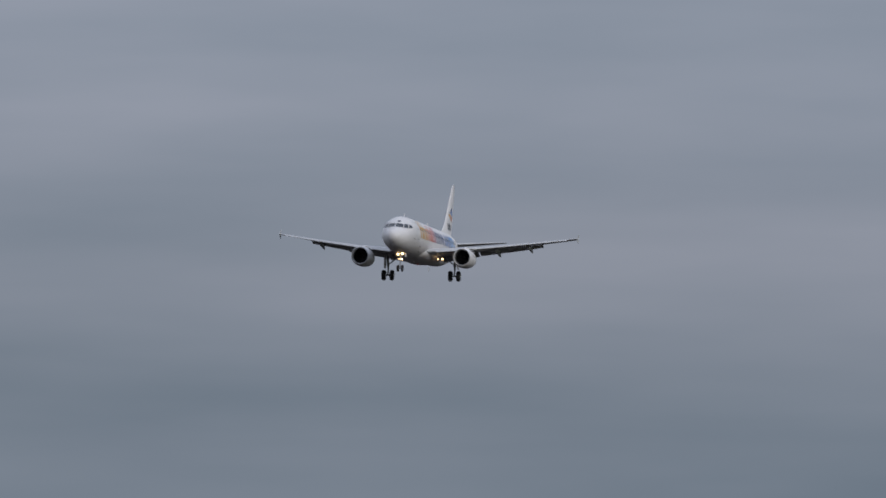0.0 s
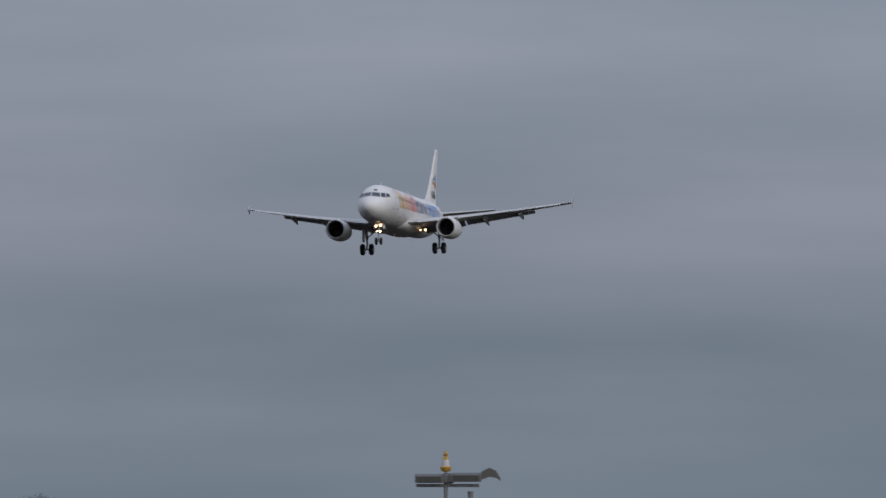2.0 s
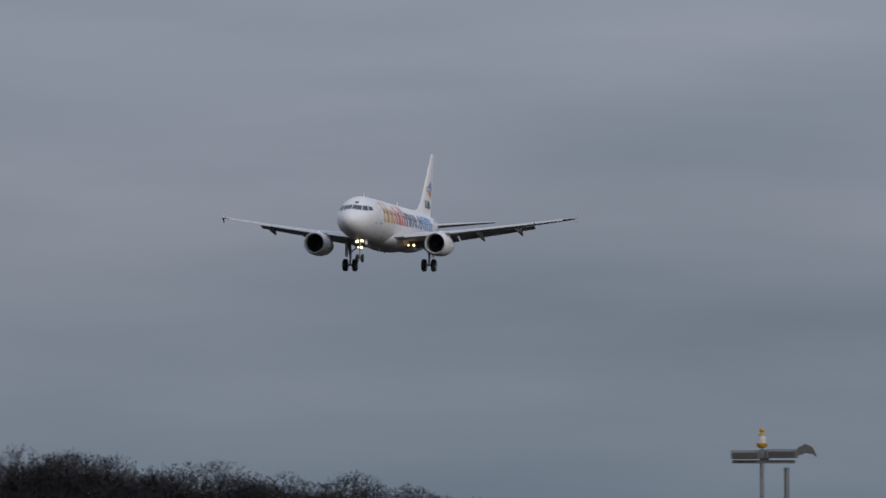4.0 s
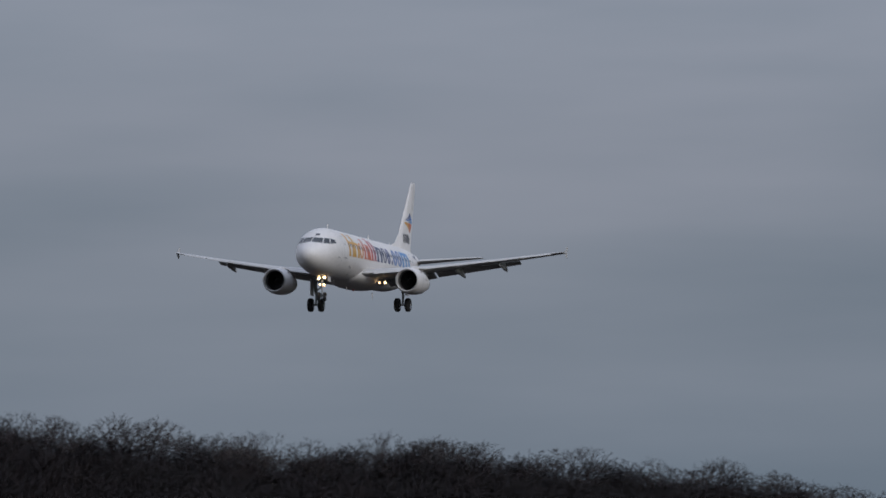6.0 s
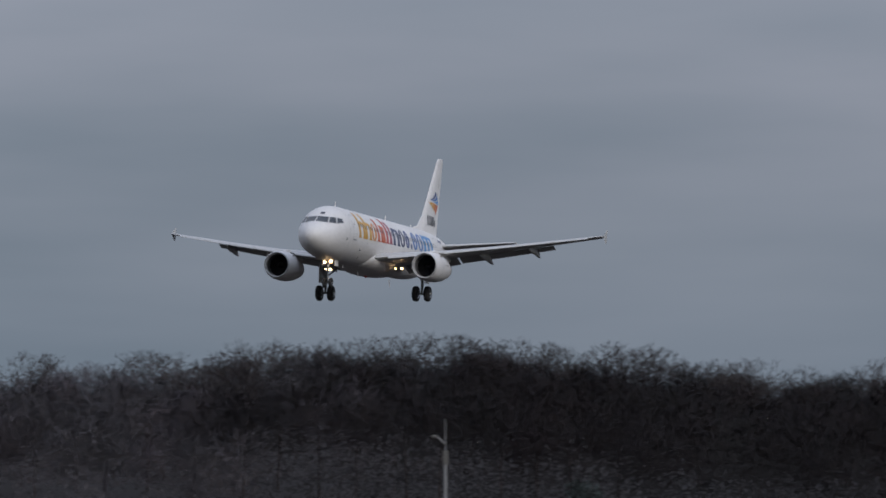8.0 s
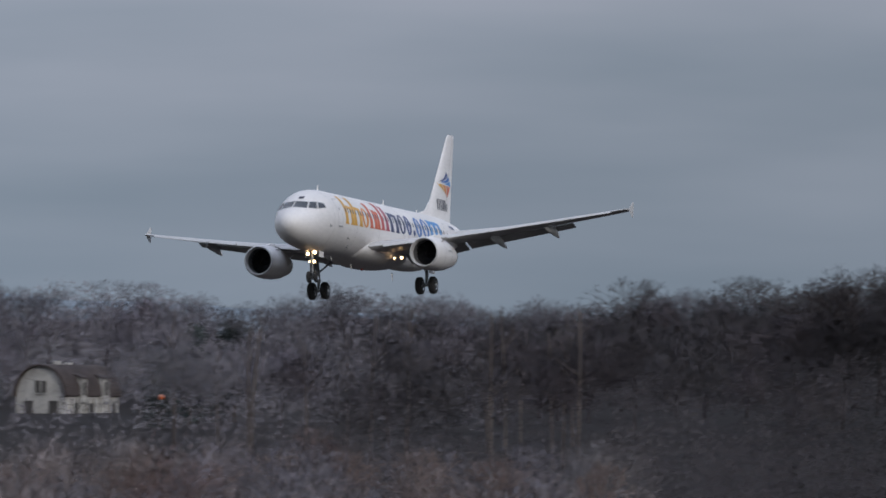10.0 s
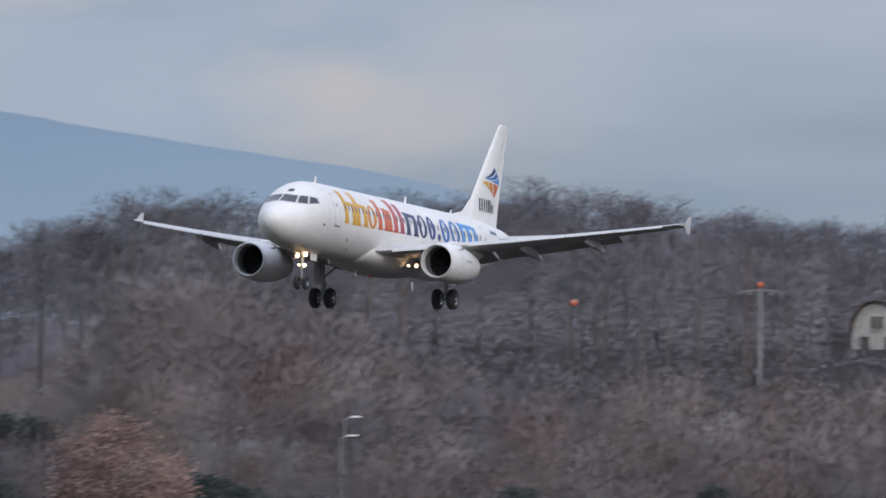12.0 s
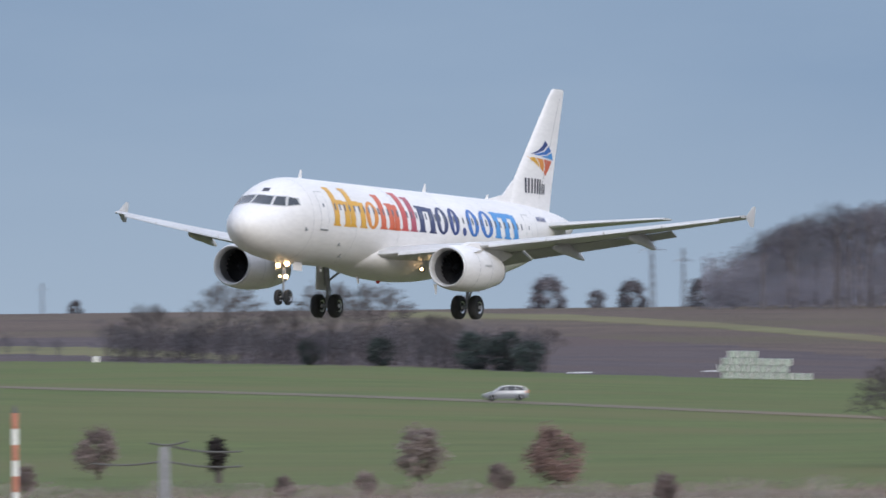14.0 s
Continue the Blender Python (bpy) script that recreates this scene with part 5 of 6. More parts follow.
def build_hedge_and_bushes():
    hedge = tree_template("shrub", "leafless brown hedge shrub on the field's edge", 6, bare_crown(6, 1.8, 7, 3, 0.05, 0.022), TWIG_DUSK, 0.35, group="hedge shrubs")
    green = tree_template("shrub", "dark evergreen hedge shrub on the field's edge", 4.5, leafy_crown(4.5, 5.0, 3000, 0.3, base=0.0), LEAF_GREEN, 0.5, group="hedge shrubs")
    for i in range(52):
        az = 5.72 + 1.70 * i / 51 + random.uniform(-0.02, 0.02)
        plant(hedge, az, on_edge(az) + random.uniform(5, 30), random.uniform(0.7, 1.0))
    for az in (5.74, 5.83, 5.96, 6.33, 6.62):
        plant(green, az, on_edge(az) + random.uniform(0, 6), random.uniform(0.6, 0.9))
    for az, sc in ((7.25, 0.78), (6.96, 1.06), (6.74, 0.72), (6.53, 1.03), (6.37, 1.0), (6.12, 0.62), (6.04, 0.55), (5.67, 0.50)):
        plant(lone, az, on_edge(az) + 30, sc)
    for az, sc in ((7.72, 0.5), (7.82, 0.6), (7.62, 0.5), (7.9, 0.6)):
        plant(hedge, az, on_edge(az) + 60, sc)
    dome = tree_template("tree", "round dark leafless bush on the vineyard's skyline", 9, leafy_crown(9, 8.5, 3600, 0.5, base=0.05), TWIG_DUSK, 0.5, group="skyline bushes")
    # round bare bushes on the vineyard's skyline
    for az, sc in ((5.67, 0.72), (5.33, 0.62), (5.47, 0.4), (5.05, 0.65), (4.95, 0.8), (6.0, 0.3), (7.55, 0.3)):
        plant(dome, az, 2480, sc, 2.6 * sc)
    # bushes of the near meadow
    red = tree_template("shrub", "round bush with withered reddish leaves on a short stem", 2.8, leafy_crown(2.8, 2.7, 5200, 0.13, base=0.16), LEAF_COPPER, 0.5, 0.035)
    plant(red, 5.637, on_land(5.637, -0.722))
    bare = tree_template("shrub", "small leafless brown bush in the meadow", 2.8, leafy_crown(2.8, 2.3, 3200, 0.15, base=0.25), TWIG_PINK, 0.6, 0.035, group="meadow bushes")
    for az, el, sc in ((6.18, -0.705, 1.0), (7.463, -0.665, 0.92), (5.86, -0.745, 0.5), (6.40, -0.76, 0.45), (5.2, -0.80, 0.5), (7.75, -0.73, 0.5), (6.72, -0.76, 0.4)):
        plant(bare, az, on_land(az, el), sc)
    pollard = tree_template("shrub", "dark pollard stump with stubby shoots", 2.1, leafy_crown(2.1, 0.75, 1500, 0.16, base=0.35), TWIG_DARK, 0.85, 0.10)
    plant(pollard, 6.985, on_land(6.985, -0.685))
    thicket("bramble_strip", "low brown brambles along the near edge of the meadow", SPRAY_RUST, 22000, 3.9, 8.6, 655, 690, -0.75, 0.45, 0.014)

    thicket("hedge_brush", "dark brown leafless hedge along the field's edge", SPRAY_MID, 26000, 5.68, 7.42, 3, 26, -3.6, 0.9, 0.030, along=on_edge)


build_hedge_and_bushes()


# ---- masts, house, bales, car ----
STEEL = material("galvanised_steel", (0.22, 0.22, 0.225), 0.5, 0.6, vary=0.2, scale=1.5)
CONCRETE = material("weathered_concrete", (0.23, 0.23, 0.235), 0.9, vary=0.25, scale=1.0)
FADED_RED = material("faded_red_band", (0.50, 0.20, 0.13), 0.7, vary=0.25)
PALE = material("grey_housing", (0.10, 0.095, 0.088), 0.55, vary=0.15, scale=2)
YELLOW = material("yellow_lamp_paint", (0.46, 0.25, 0.03), 0.45, vary=0.15, scale=4)
CLEAR = material("frosted_lamp_glass", (0.55, 0.52, 0.50), 0.25, vary=0.05)
ORANGE_RED = material("orange_marker_paint", (0.75, 0.16, 0.05), 0.6, vary=0.2)
SIGNAL_WHITE = material("white_weathered_paint", (0.78, 0.77, 0.72), 0.6, vary=0.12)
PLASTER = material("stained_white_plaster", (0.46, 0.44, 0.41), 0.9, vary=0.45, scale=0.6, bump=0.01)
ROOF_TILE = material("dark_brown_roof_tiles", (0.075, 0.060, 0.056), 0.9, vary=0.35, scale=1.0, bump=0.03, spec=0.2)
SHUTTER = material("dark_shutter_paint", (0.06, 0.055, 0.05), 0.7, vary=0.2)
WRAP = material("pale_green_bale_wrap", (0.28, 0.335, 0.275), 0.5, vary=0.3, scale=1.2, per_object=0.1)
# paled towards blue in colour, standing in for distance haze
PYLON = material("hazed_pylon_steel", (0.24, 0.26, 0.29), 0.8, vary=0.2)
WIRE = material("dark_wire", (0.06, 0.06, 0.06), 0.6, 0.5, vary=0.1)


def place(root, az, d, turn=0.0, dz=0.0):
    root.matrix_basis = pose(*at(az, d, land(az, d) + dz), 0, 0, az + turn)
    return root


def build_floodlight_mast():
    """Twin floodlights and a warning lamp on a tall post; local x to the viewer's right."""
    az, d = -8.733, 250.0
    m = tagged(new("floodlight_mast"), "steel mast with two grey floodlights and a yellow warning lamp", "light mast")
    place(m, az, d)
    z0 = EYE_Z + d * math.tan(radians(0.55)) - land(az, d)  # underside of the floodlights
    part("post", join(tube((0, 0, -0.3), (0, 0, z0 + 0.25), 0.045, 0.035, 10), tube((0, 0, -0.3), (0, 0, 0.1), 0.2, 0.2, 12)), STEEL, m)
    part("second_post", tube((0.43, 0.25, -0.3), (0.43, 0.25, z0 - 0.10), 0.045, 0.045, 10), STEEL, m)
    part("second_post_cap", tube((0.43, 0.25, z0 - 0.10), (0.43, 0.25, z0 - 0.07), 0.055, 0.05, 10), STEEL, m)
    part("crossbar", box(-0.52, 0.58, -0.03, 0.03, z0, z0 + 0.055, 0.01), STEEL, m)
    for x0, x1, tilt in ((-0.54, -0.03, 0), (0.08, 0.62, 0.02)):
        rings = [[(x, y, z0 + 0.07 + z + tilt) for y, z in ((-0.16, 0.0), (0.2, 0.02), (0.2, 0.10), (0.05, 0.16), (-0.14, 0.12))] for x in (x0, x0 + 0.04, x1 - 0.04, x1)]
        lamp = part("floodlight", loft(rings), PALE, m, "grey box floodlight")
        part("front_glass", loft([[(x, -0.165 + 0.01 * y, z0 + 0.08 + tilt + z) for y, z in ((0, 0), (0, 0.10), (-1, 0.10), (-1, 0))] for x in (x0 + 0.05, x1 - 0.05)]), SHUTTER, lamp)
        for k in range(5):
            x = x0 + 0.08 + k * (x1 - x0 - 0.16) / 4
            part("cooling_fin", box(x - 0.006, x + 0.006, 0.06, 0.22, z0 + 0.10 + tilt, z0 + 0.21 + tilt), PALE, lamp)
    part("side_reflector", loft([[(0.62 + a, y, z0 + 0.16 + b) for y in (-0.14, 0.14)] + [(0.62 + a, y, z0 + 0.20 + b + c) for y in (0.14, -0.14)] for a, b, c in ((0, -0.03, 0.10), (0.14, 0.02, 0.12), (0.26, 0.0, 0.08), (0.33, -0.05, 0.0))]), PALE, m, "tilted pale reflector")
    part("junction_box", join(box(-0.05, 0.14, -0.08, 0.10, z0 + 0.06, z0 + 0.24, 0.03)), STEEL, m)
    zl = z0 + 0.26
    lamp = part("warning_lamp", lathe([(0, 0.02), (0.02, 0.075), (0.07, 0.10), (0.09, 0.10), (0.10, 0.08)], (0, 0, zl), (0, 0, 1), 18, True), YELLOW, m, "yellow warning lamp")
    part("lamp_glass", lathe([(0.10, 0.07), (0.17, 0.065), (0.22, 0.055)], (0, 0, zl), (0, 0, 1), 18, True), CLEAR, lamp)
    part("lamp_cap", lathe([(0.22, 0.058), (0.25, 0.05), (0.28, 0.025), (0.31, 0.045), (0.34, 0.035), (0.37, 0.005)], (0, 0, zl), (0, 0, 1), 18, True), YELLOW, lamp)


def build_camera_pole():
    az, d = -4.035, 640.0
    m = place(tagged(new("utility_pole"), "thin grey pole with a small arm before the dark wood", "pole"), az, d)
    top = EYE_Z + d * math.tan(radians(0.383))
    z0 = top - land(az, d)
    part("shaft", join(tube((0, 0, -0.3), (0, 0, z0 - 1.4), 0.11, 0.07, 10), tube((0, 0, z0 - 1.4), (0, 0, z0), 0.025, 0.015, 8)), CONCRETE, m)
    part("arm", join(tube((0, 0, z0 - 1.1), (-0.42, 0, z0 - 0.75), 0.03, 0.03, 8)), STEEL, m)
    part("lamp_head", box(-0.62, -0.36, -0.08, 0.08, z0 - 0.82, z0 - 0.70, 0.03), PALE, m)
    part("cabinet", box(-0.11, 0.13, -0.13, 0.1, z0 - 2.0, z0 - 1.4, 0.02), PALE, m)


def build_line_mast():
    az, d = 0.437, 1270.0
    m = place(tagged(new("power_mast"), "concrete power mast with a crossarm and an orange top lamp", "power mast"), az, d)
    z0 = EYE_Z + d * math.tan(radians(0.335)) - land(az, d)
    part("shaft", loft([[(s * w, t * w, z) for s, t in ((-1, -1), (1, -1), (1, 1), (-1, 1))] for z, w in ((-0.3, 0.20), (z0 * 0.5, 0.16), (z0, 0.12))]), CONCRETE, m)
    arms = []
    for s in (1, -1):
        arms.append(loft([[(s * x, y, z0 - 0.05 + dz + h) for y, h in ((-0.09, 0), (0.09, 0), (0.09, 0.16), (-0.09, 0.16))] for x, dz in ((0.0, 0.05), (1.0, 0.0), (2.0, -0.16))]))
    part("crossarm", join(*arms), STEEL, m)
    for x in (-1.9, -1.0, 1.0, 1.9):
        part("insulator", lathe([(0, 0.03), (-0.08, 0.07), (-0.12, 0.03), (-0.2, 0.07), (-0.25, 0.02)], (x, 0, z0 - 0.12), (0, 0, 1), 10, True), CLEAR, m)
    part("top_lamp", join(ball((0, 0, z0 + 0.55), 0.24, 14, 8), tube((0, 0, z0), (0, 0, z0 + 0.4), 0.05, 0.05, 8)), ORANGE_RED, m, "orange marker lamp")
    # marker balls on the span beyond
    for az2, el2, d2 in ((1.181, 0.285, 1150.0), (-0.509, 0.170, 1390.0)):
        b = tagged(new("marker_ball"), "orange marker ball with a faded top on a power line", "marker ball", "line marker balls")
        b.matrix_basis = pose(*at(az2, d2, EYE_Z + d2 * math.tan(radians(el2))), 0, 0, az2)
        part("lower_half", lathe([(-0.28, 0.01), (-0.24, 0.15), (-0.14, 0.25), (0, 0.29)], (0, 0, 0), (0, 0, 1), 16), ORANGE_RED, b)
        part("upper_half", lathe([(0, 0.29), (0.14, 0.25), (0.24, 0.15), (0.28, 0.01)], (0, 0, 0), (0, 0, 1), 16), FADED_RED, b)
    pts = [at(2.6, 1080.0, 21.0), at(1.181, 1150.0, EYE_Z + 1150 * math.tan(radians(0.285))), at(0.437, 1270.0, EYE_Z + 1270 * math.tan(radians(0.335))), at(-0.509, 1390.0, EYE_Z + 1390 * math.tan(radians(0.170))), at(-2.4, 1500.0, 14.5)]
    run = [a.lerp(b, i / 8) - Vector((0, 0, 0.5 * math.sin(math.pi * i / 8))) for a, b in zip(pts, pts[1:]) for i in range(8)] + [pts[-1]]
    tagged(part("power_line", pipe(run, 0.014, 4), WIRE), "thin dark overhead power line", "cable")


def build_house():
    """Old farmhouse with a bell-shaped gable; local x to the right along the gable, y away."""
    az, d = 0.0, 1640.0
    h = tagged(new("house"), "old white farmhouse with a bell gable and a brown roof", "house")
    z = EYE_Z + d * math.tan(radians(0.085))
    h.matrix_basis = pose(*at(az - 0.03, d, min(z, land(az, d) + 0.4)), 0, 0, -30) @ Matrix.Scale(1.14, 4)
    # gable outline: half width at height
    out = [(2.9, -1.5), (2.9, 2.1), (2.75, 3.0), (2.35, 3.9), (1.7, 4.65), (0.9, 5.1), (0, 5.25)]
    ring = [(x, zz) for x, zz in out] + [(-x, zz) for x, zz in reversed(out[:-1])]
    wall = part("wall", loft([[(x, 0.0, zz) for x, zz in ring], [(x, 10.5, zz) for x, zz in ring]]), PLASTER, h, "stained white plaster")
    roof_ring = [(x * 1.06 + 0.05, zz + 0.16) for x, zz in out[1:]] + [(-x * 1.06 - 0.05, zz + 0.16) for x, zz in reversed(out[1:-1])]
    inner = [(x * 1.0 + 0.01, zz + 0.02) for x, zz in out[1:]] + [(-x * 1.0 - 0.01, zz + 0.02) for x, zz in reversed(out[1:-1])]
    verts, faces = [], []
    k = len(roof_ring)
    for y in (-0.35, 10.9):
        verts += [(x, y, zz) for x, zz in roof_ring] + [(x, y, zz) for x, zz in inner]
    for j in range(k - 1):
        faces += [(j, j + 1, 2 * k + j + 1, 2 * k + j), (k + j, 3 * k + j, 3 * k + j + 1, k + j + 1), (j, k + j, k + j + 1, j + 1), (2 * k + j, 2 * k + j + 1, 3 * k + j + 1, 3 * k + j)]
    roof = smooth(part("roof", (verts, faces), ROOF_TILE, h, "curved brown tiled roof"), 40)
    for y in (3.0, 5.2):
        part("chimney", box(-0.4, 0.3, y, y + 0.6, 4.9, 5.75 if y < 4 else 5.6, 0.04), PLASTER, roof)
    for x0 in (-0.65, 0.08):
        w = part("window", box(x0, x0 + 0.55, -0.06, 0.02, 2.55, 3.75, 0.02), SHUTTER, h)
        part("shutter_frame", join(box(x0 - 0.08, x0, -0.09, 0.02, 2.5, 3.8), box(x0 + 0.55, x0 + 0.63, -0.09, 0.02, 2.5, 3.8), box(x0 - 0.08, x0 + 0.63, -0.1, 0.02, 3.75, 3.84), box(x0 - 0.08, x0 + 0.63, -0.1, 0.02, 2.42, 2.5)), PLASTER, w)
    for x0 in (-2.0, 0.9):
        part("door", box(x0, x0 + 1.05, -0.06, 0.02, -1.2, 1.75, 0.03), SHUTTER, h)
    # dormers and posts on the long side
    for y0, wid in ((2.6, 1.0), (6.9, 1.2)):
        dm = part("dormer", loft([[(2.2, y0, 1.6), (3.2, y0, 1.6), (3.2, y0, 4.0), (2.2, y0, 4.3)], [(2.2, y0 + wid, 1.6), (3.2, y0 + wid, 1.6), (3.2, y0 + wid, 4.0), (2.2, y0 + wid, 4.3)]]), PLASTER, h, "white dormer")
        part("dormer_window", box(3.2, 3.24, y0 + 0.25, y0 + wid - 0.25, 2.3, 3.6), SHUTTER, dm)
        part("dormer_roof", loft([[(2.0, y0 - 0.15, 4.4), (3.4, y0 - 0.15, 3.98), (3.4, y0 - 0.15, 4.08), (2.0, y0 - 0.15, 4.55)], [(2.0, y0 + wid + 0.15, 4.4), (3.4, y0 + wid + 0.15, 3.98), (3.4, y0 + wid + 0.15, 4.08), (2.0, y0 + wid + 0.15, 4.55)]]), ROOF_TILE, dm)
    for y0 in (0.9, 2.2, 3.9, 5.4, 6.6, 8.6, 9.8):
        part("porch_post", box(3.0, 3.16, y0, y0 + 0.2, -1.4, 2.0, 0.02), PLASTER, h)
    for y0 in (1.4, 4.5, 9.0):
        part("side_window", box(2.86, 2.94, y0, y0 + 0.9, 0.2, 1.5, 0.02), SHUTTER, h)


def build_pylons():
    """Lattice pylons far off."""
    m = tagged(new("pylon"), "far grey lattice power pylon", "pylon", "far power pylons")
    st = Strokes()
    H = 26.0
    hw = lambda z: 0.55 * (1 - z / H) ** 1.1 + 0.28
    for i in range(9):
        z0, z1 = H * i / 9, H * (i + 1) / 9
        a, b = hw(z0), hw(z1)
        c = ((-1, -1), (1, -1), (1, 1), (-1, 1))
        for k in range(4):
            p, q = c[k], c[(k + 1) % 4]
            st.limb(Vector((p[0] * a, p[1] * a, z0)), Vector((p[0] * b, p[1] * b, z1)), 0.16, 0.15, 3)
            st.limb(Vector((p[0] * a, p[1] * a, z0)), Vector((q[0] * b, q[1] * b, z1)), 0.09, 0.09, 3)
            st.limb(Vector((q[0] * a, q[1] * a, z0)), Vector((p[0] * b, p[1] * b, z1)), 0.09, 0.09, 3)
    part("tower", (st.v, st.f), PYLON, m)
    for z, w in ((21.0, 3.9), (23.6, 1.2)):
        sa = Strokes()
        for s in (1, -1):
            for y in (-0.3, 0.3):
                sa.limb(Vector((0, y, z)), Vector((s * w, 0, z)), 0.12, 0.09, 3)
                sa.limb(Vector((0, y, z + 1.1)), Vector((s * w, 0, z)), 0.10, 0.07, 3)
            sa.limb(Vector((s * w * 0.92, 0, z)), Vector((s * w * 0.92, 0, z - 1.0)), 0.08, 0.08, 3)
        part("crossarm", (sa.v, sa.f), PYLON, m)
    first = True
    for az, el, d in ((5.246, 0.292, 2950.0), (5.122, 0.236, 3300.0), (5.0, 0.195, 3700.0), (7.68, 0.125, 3600.0), (4.87, 0.165, 4000.0)):
        base = land(az, d)
        scale = (EYE_Z + d * math.tan(radians(el)) - base) / H
        ob = m if first else copy_thing(m, Matrix.Identity(4))
        ob.matrix_basis = pose(*at(az, d, base), 0, 0, az + 12) @ Matrix.Scale(max(0.3, scale), 4)
        first = False


def build_bales():
    """Wrapped bales stacked in tiers."""
    az0 = 4.80
    d = on_land(az0, -0.294)
    b = 0.027 / 57.3 * d  # width of one bale as it stands
    wide, high = b * 1.18, b * 1.08
    proto = tagged(new("bale"), "pale green plastic-wrapped straw bale in a stack", "bale", "stacked bales")
    part("wrap", box(-wide / 2, wide / 2, -wide / 2, wide / 2, 0, high * 0.97, 0.12 * high), WRAP, proto)
    for s in (-1, 1):
        part("band", box(s * wide * 0.44 - 0.05, s * wide * 0.44 + 0.05, -wide / 2 - 0.01, wide / 2 + 0.01, 0.05, high * 0.98, 0.01), SIGNAL_WHITE, proto)
    first = True
    tiers = {0: range(0, 9), 1: range(0, 7), 2: range(0, 7), 3: range(1, 4)}
    for row in (0, 1):
        for tier, cols in tiers.items():
            for c in cols:
                az = 4.955 - c * 0.0405 + (0.015 if tier % 2 else 0)
                if az < 4.60:
                    continue
                m = pose(*at(az, d + row * wide * 1.02, land(az, d) + tier * high * 0.97 - 0.02), 0, 0, az + random.uniform(-3, 3))
                if first:
                    proto.matrix_basis, first = m, False
                else:
                    copy_thing(proto, m)


CAR_PAINT = material("silver_car_paint", (0.24, 0.25, 0.27), 0.35, 0.3, vary=0.06)
CAR_WHITE = material("white_van_paint", (0.80, 0.80, 0.80), 0.35, vary=0.05)


def build_car(name, label, paint, tall=1.5):
    """A family car, nose towards -x, wheels on z = 0."""
    car = tagged(new(name), label, "car")
    L = 4.25
    prof = [(-2.12, 0.42, 0.55), (-2.05, 0.30, 0.68), (-1.75, 0.22, 0.80), (-1.05, 0.20, 0.93), (-0.9, 0.20, 0.95), (0.9, 0.20, 0.97), (1.75, 0.22, 0.98), (2.02, 0.28, 0.95), (2.12, 0.40, 0.80)]
    rings = []
    for x, zb, zt in prof:
        w = 0.86 - 0.12 * (abs(x) / 2.12) ** 4
        rings.append([(x, -w * 0.92, zb), (x, -w, zb + 0.14), (x, -w, zt - 0.18), (x, -w * 0.93, zt), (x, w * 0.93, zt), (x, w, zt - 0.18), (x, w, zb + 0.14), (x, w * 0.92, zb)])
    body = smooth(part("body", loft(rings), paint, car, "painted body"), 35)
    cabin = [(-1.15, 0.92, 0.93), (-0.35, 0.93, tall - 0.07), (0.2, 0.94, tall), (1.2, 0.95, tall - 0.03), (1.75, 0.95, tall - 0.14), (2.05, 0.94, 0.98)]
    rings = [[(x, -0.80, zb), (x, -0.80 + 0.22 * (zt - zb), zt), (x, 0.80 - 0.22 * (zt - zb), zt), (x, 0.80, zb)] for x, zb, zt in cabin]
    smooth(part("cabin", loft(rings), paint, car), 30)
    for s in (1, -1):
        for pts in (((-0.92, 0.97), (-0.05, 0.97), (-0.05, tall - 0.10), (-0.36, tall - 0.14)), ((0.03, 0.97), (0.95, 0.98), (0.95, tall - 0.10), (0.03, tall - 0.08)), ((1.03, 0.98), (1.80, 1.0), (1.62, tall - 0.20), (1.03, tall - 0.11))):
            part("side_window", ([(x, s * (0.815 - 0.22 * (z - 0.94)), z) for x, z in pts], [(0, 1, 2, 3)]), GLASS, car, "dark glass")
        part("tail_lamp", box(1.95, 2.1, s * 0.72 - 0.09, s * 0.72 + 0.09, 0.72, 0.98, 0.03), ORANGE_RED, car)
        part("headlamp", box(-2.06, -1.85, s * 0.62 - 0.13, s * 0.62 + 0.13, 0.60, 0.74, 0.04), CLEAR, car)
        part("mirror", box(-0.85, -0.72, s * 0.95 - 0.08, s * 0.95 + 0.08, 0.98, 1.10, 0.03), paint, car)
        for x in (-1.32, 1.28):
            wheel(car, (x, s * 0.76, 0.31), 0.31, 0.20)
    part("windscreen", ([(-1.10, -0.70, 0.98), (-1.10, 0.70, 0.98), (-0.42, 0.60, tall - 0.12), (-0.42, -0.60, tall - 0.12)], [(0, 1, 2, 3)]), GLASS, car)
    part("rear_window", ([(2.02, -0.66, 1.02), (2.02, 0.66, 1.02), (1.80, 0.58, tall - 0.2), (1.80, -0.58, tall - 0.2)], [(0, 1, 2, 3)]), GLASS, car)
    return car


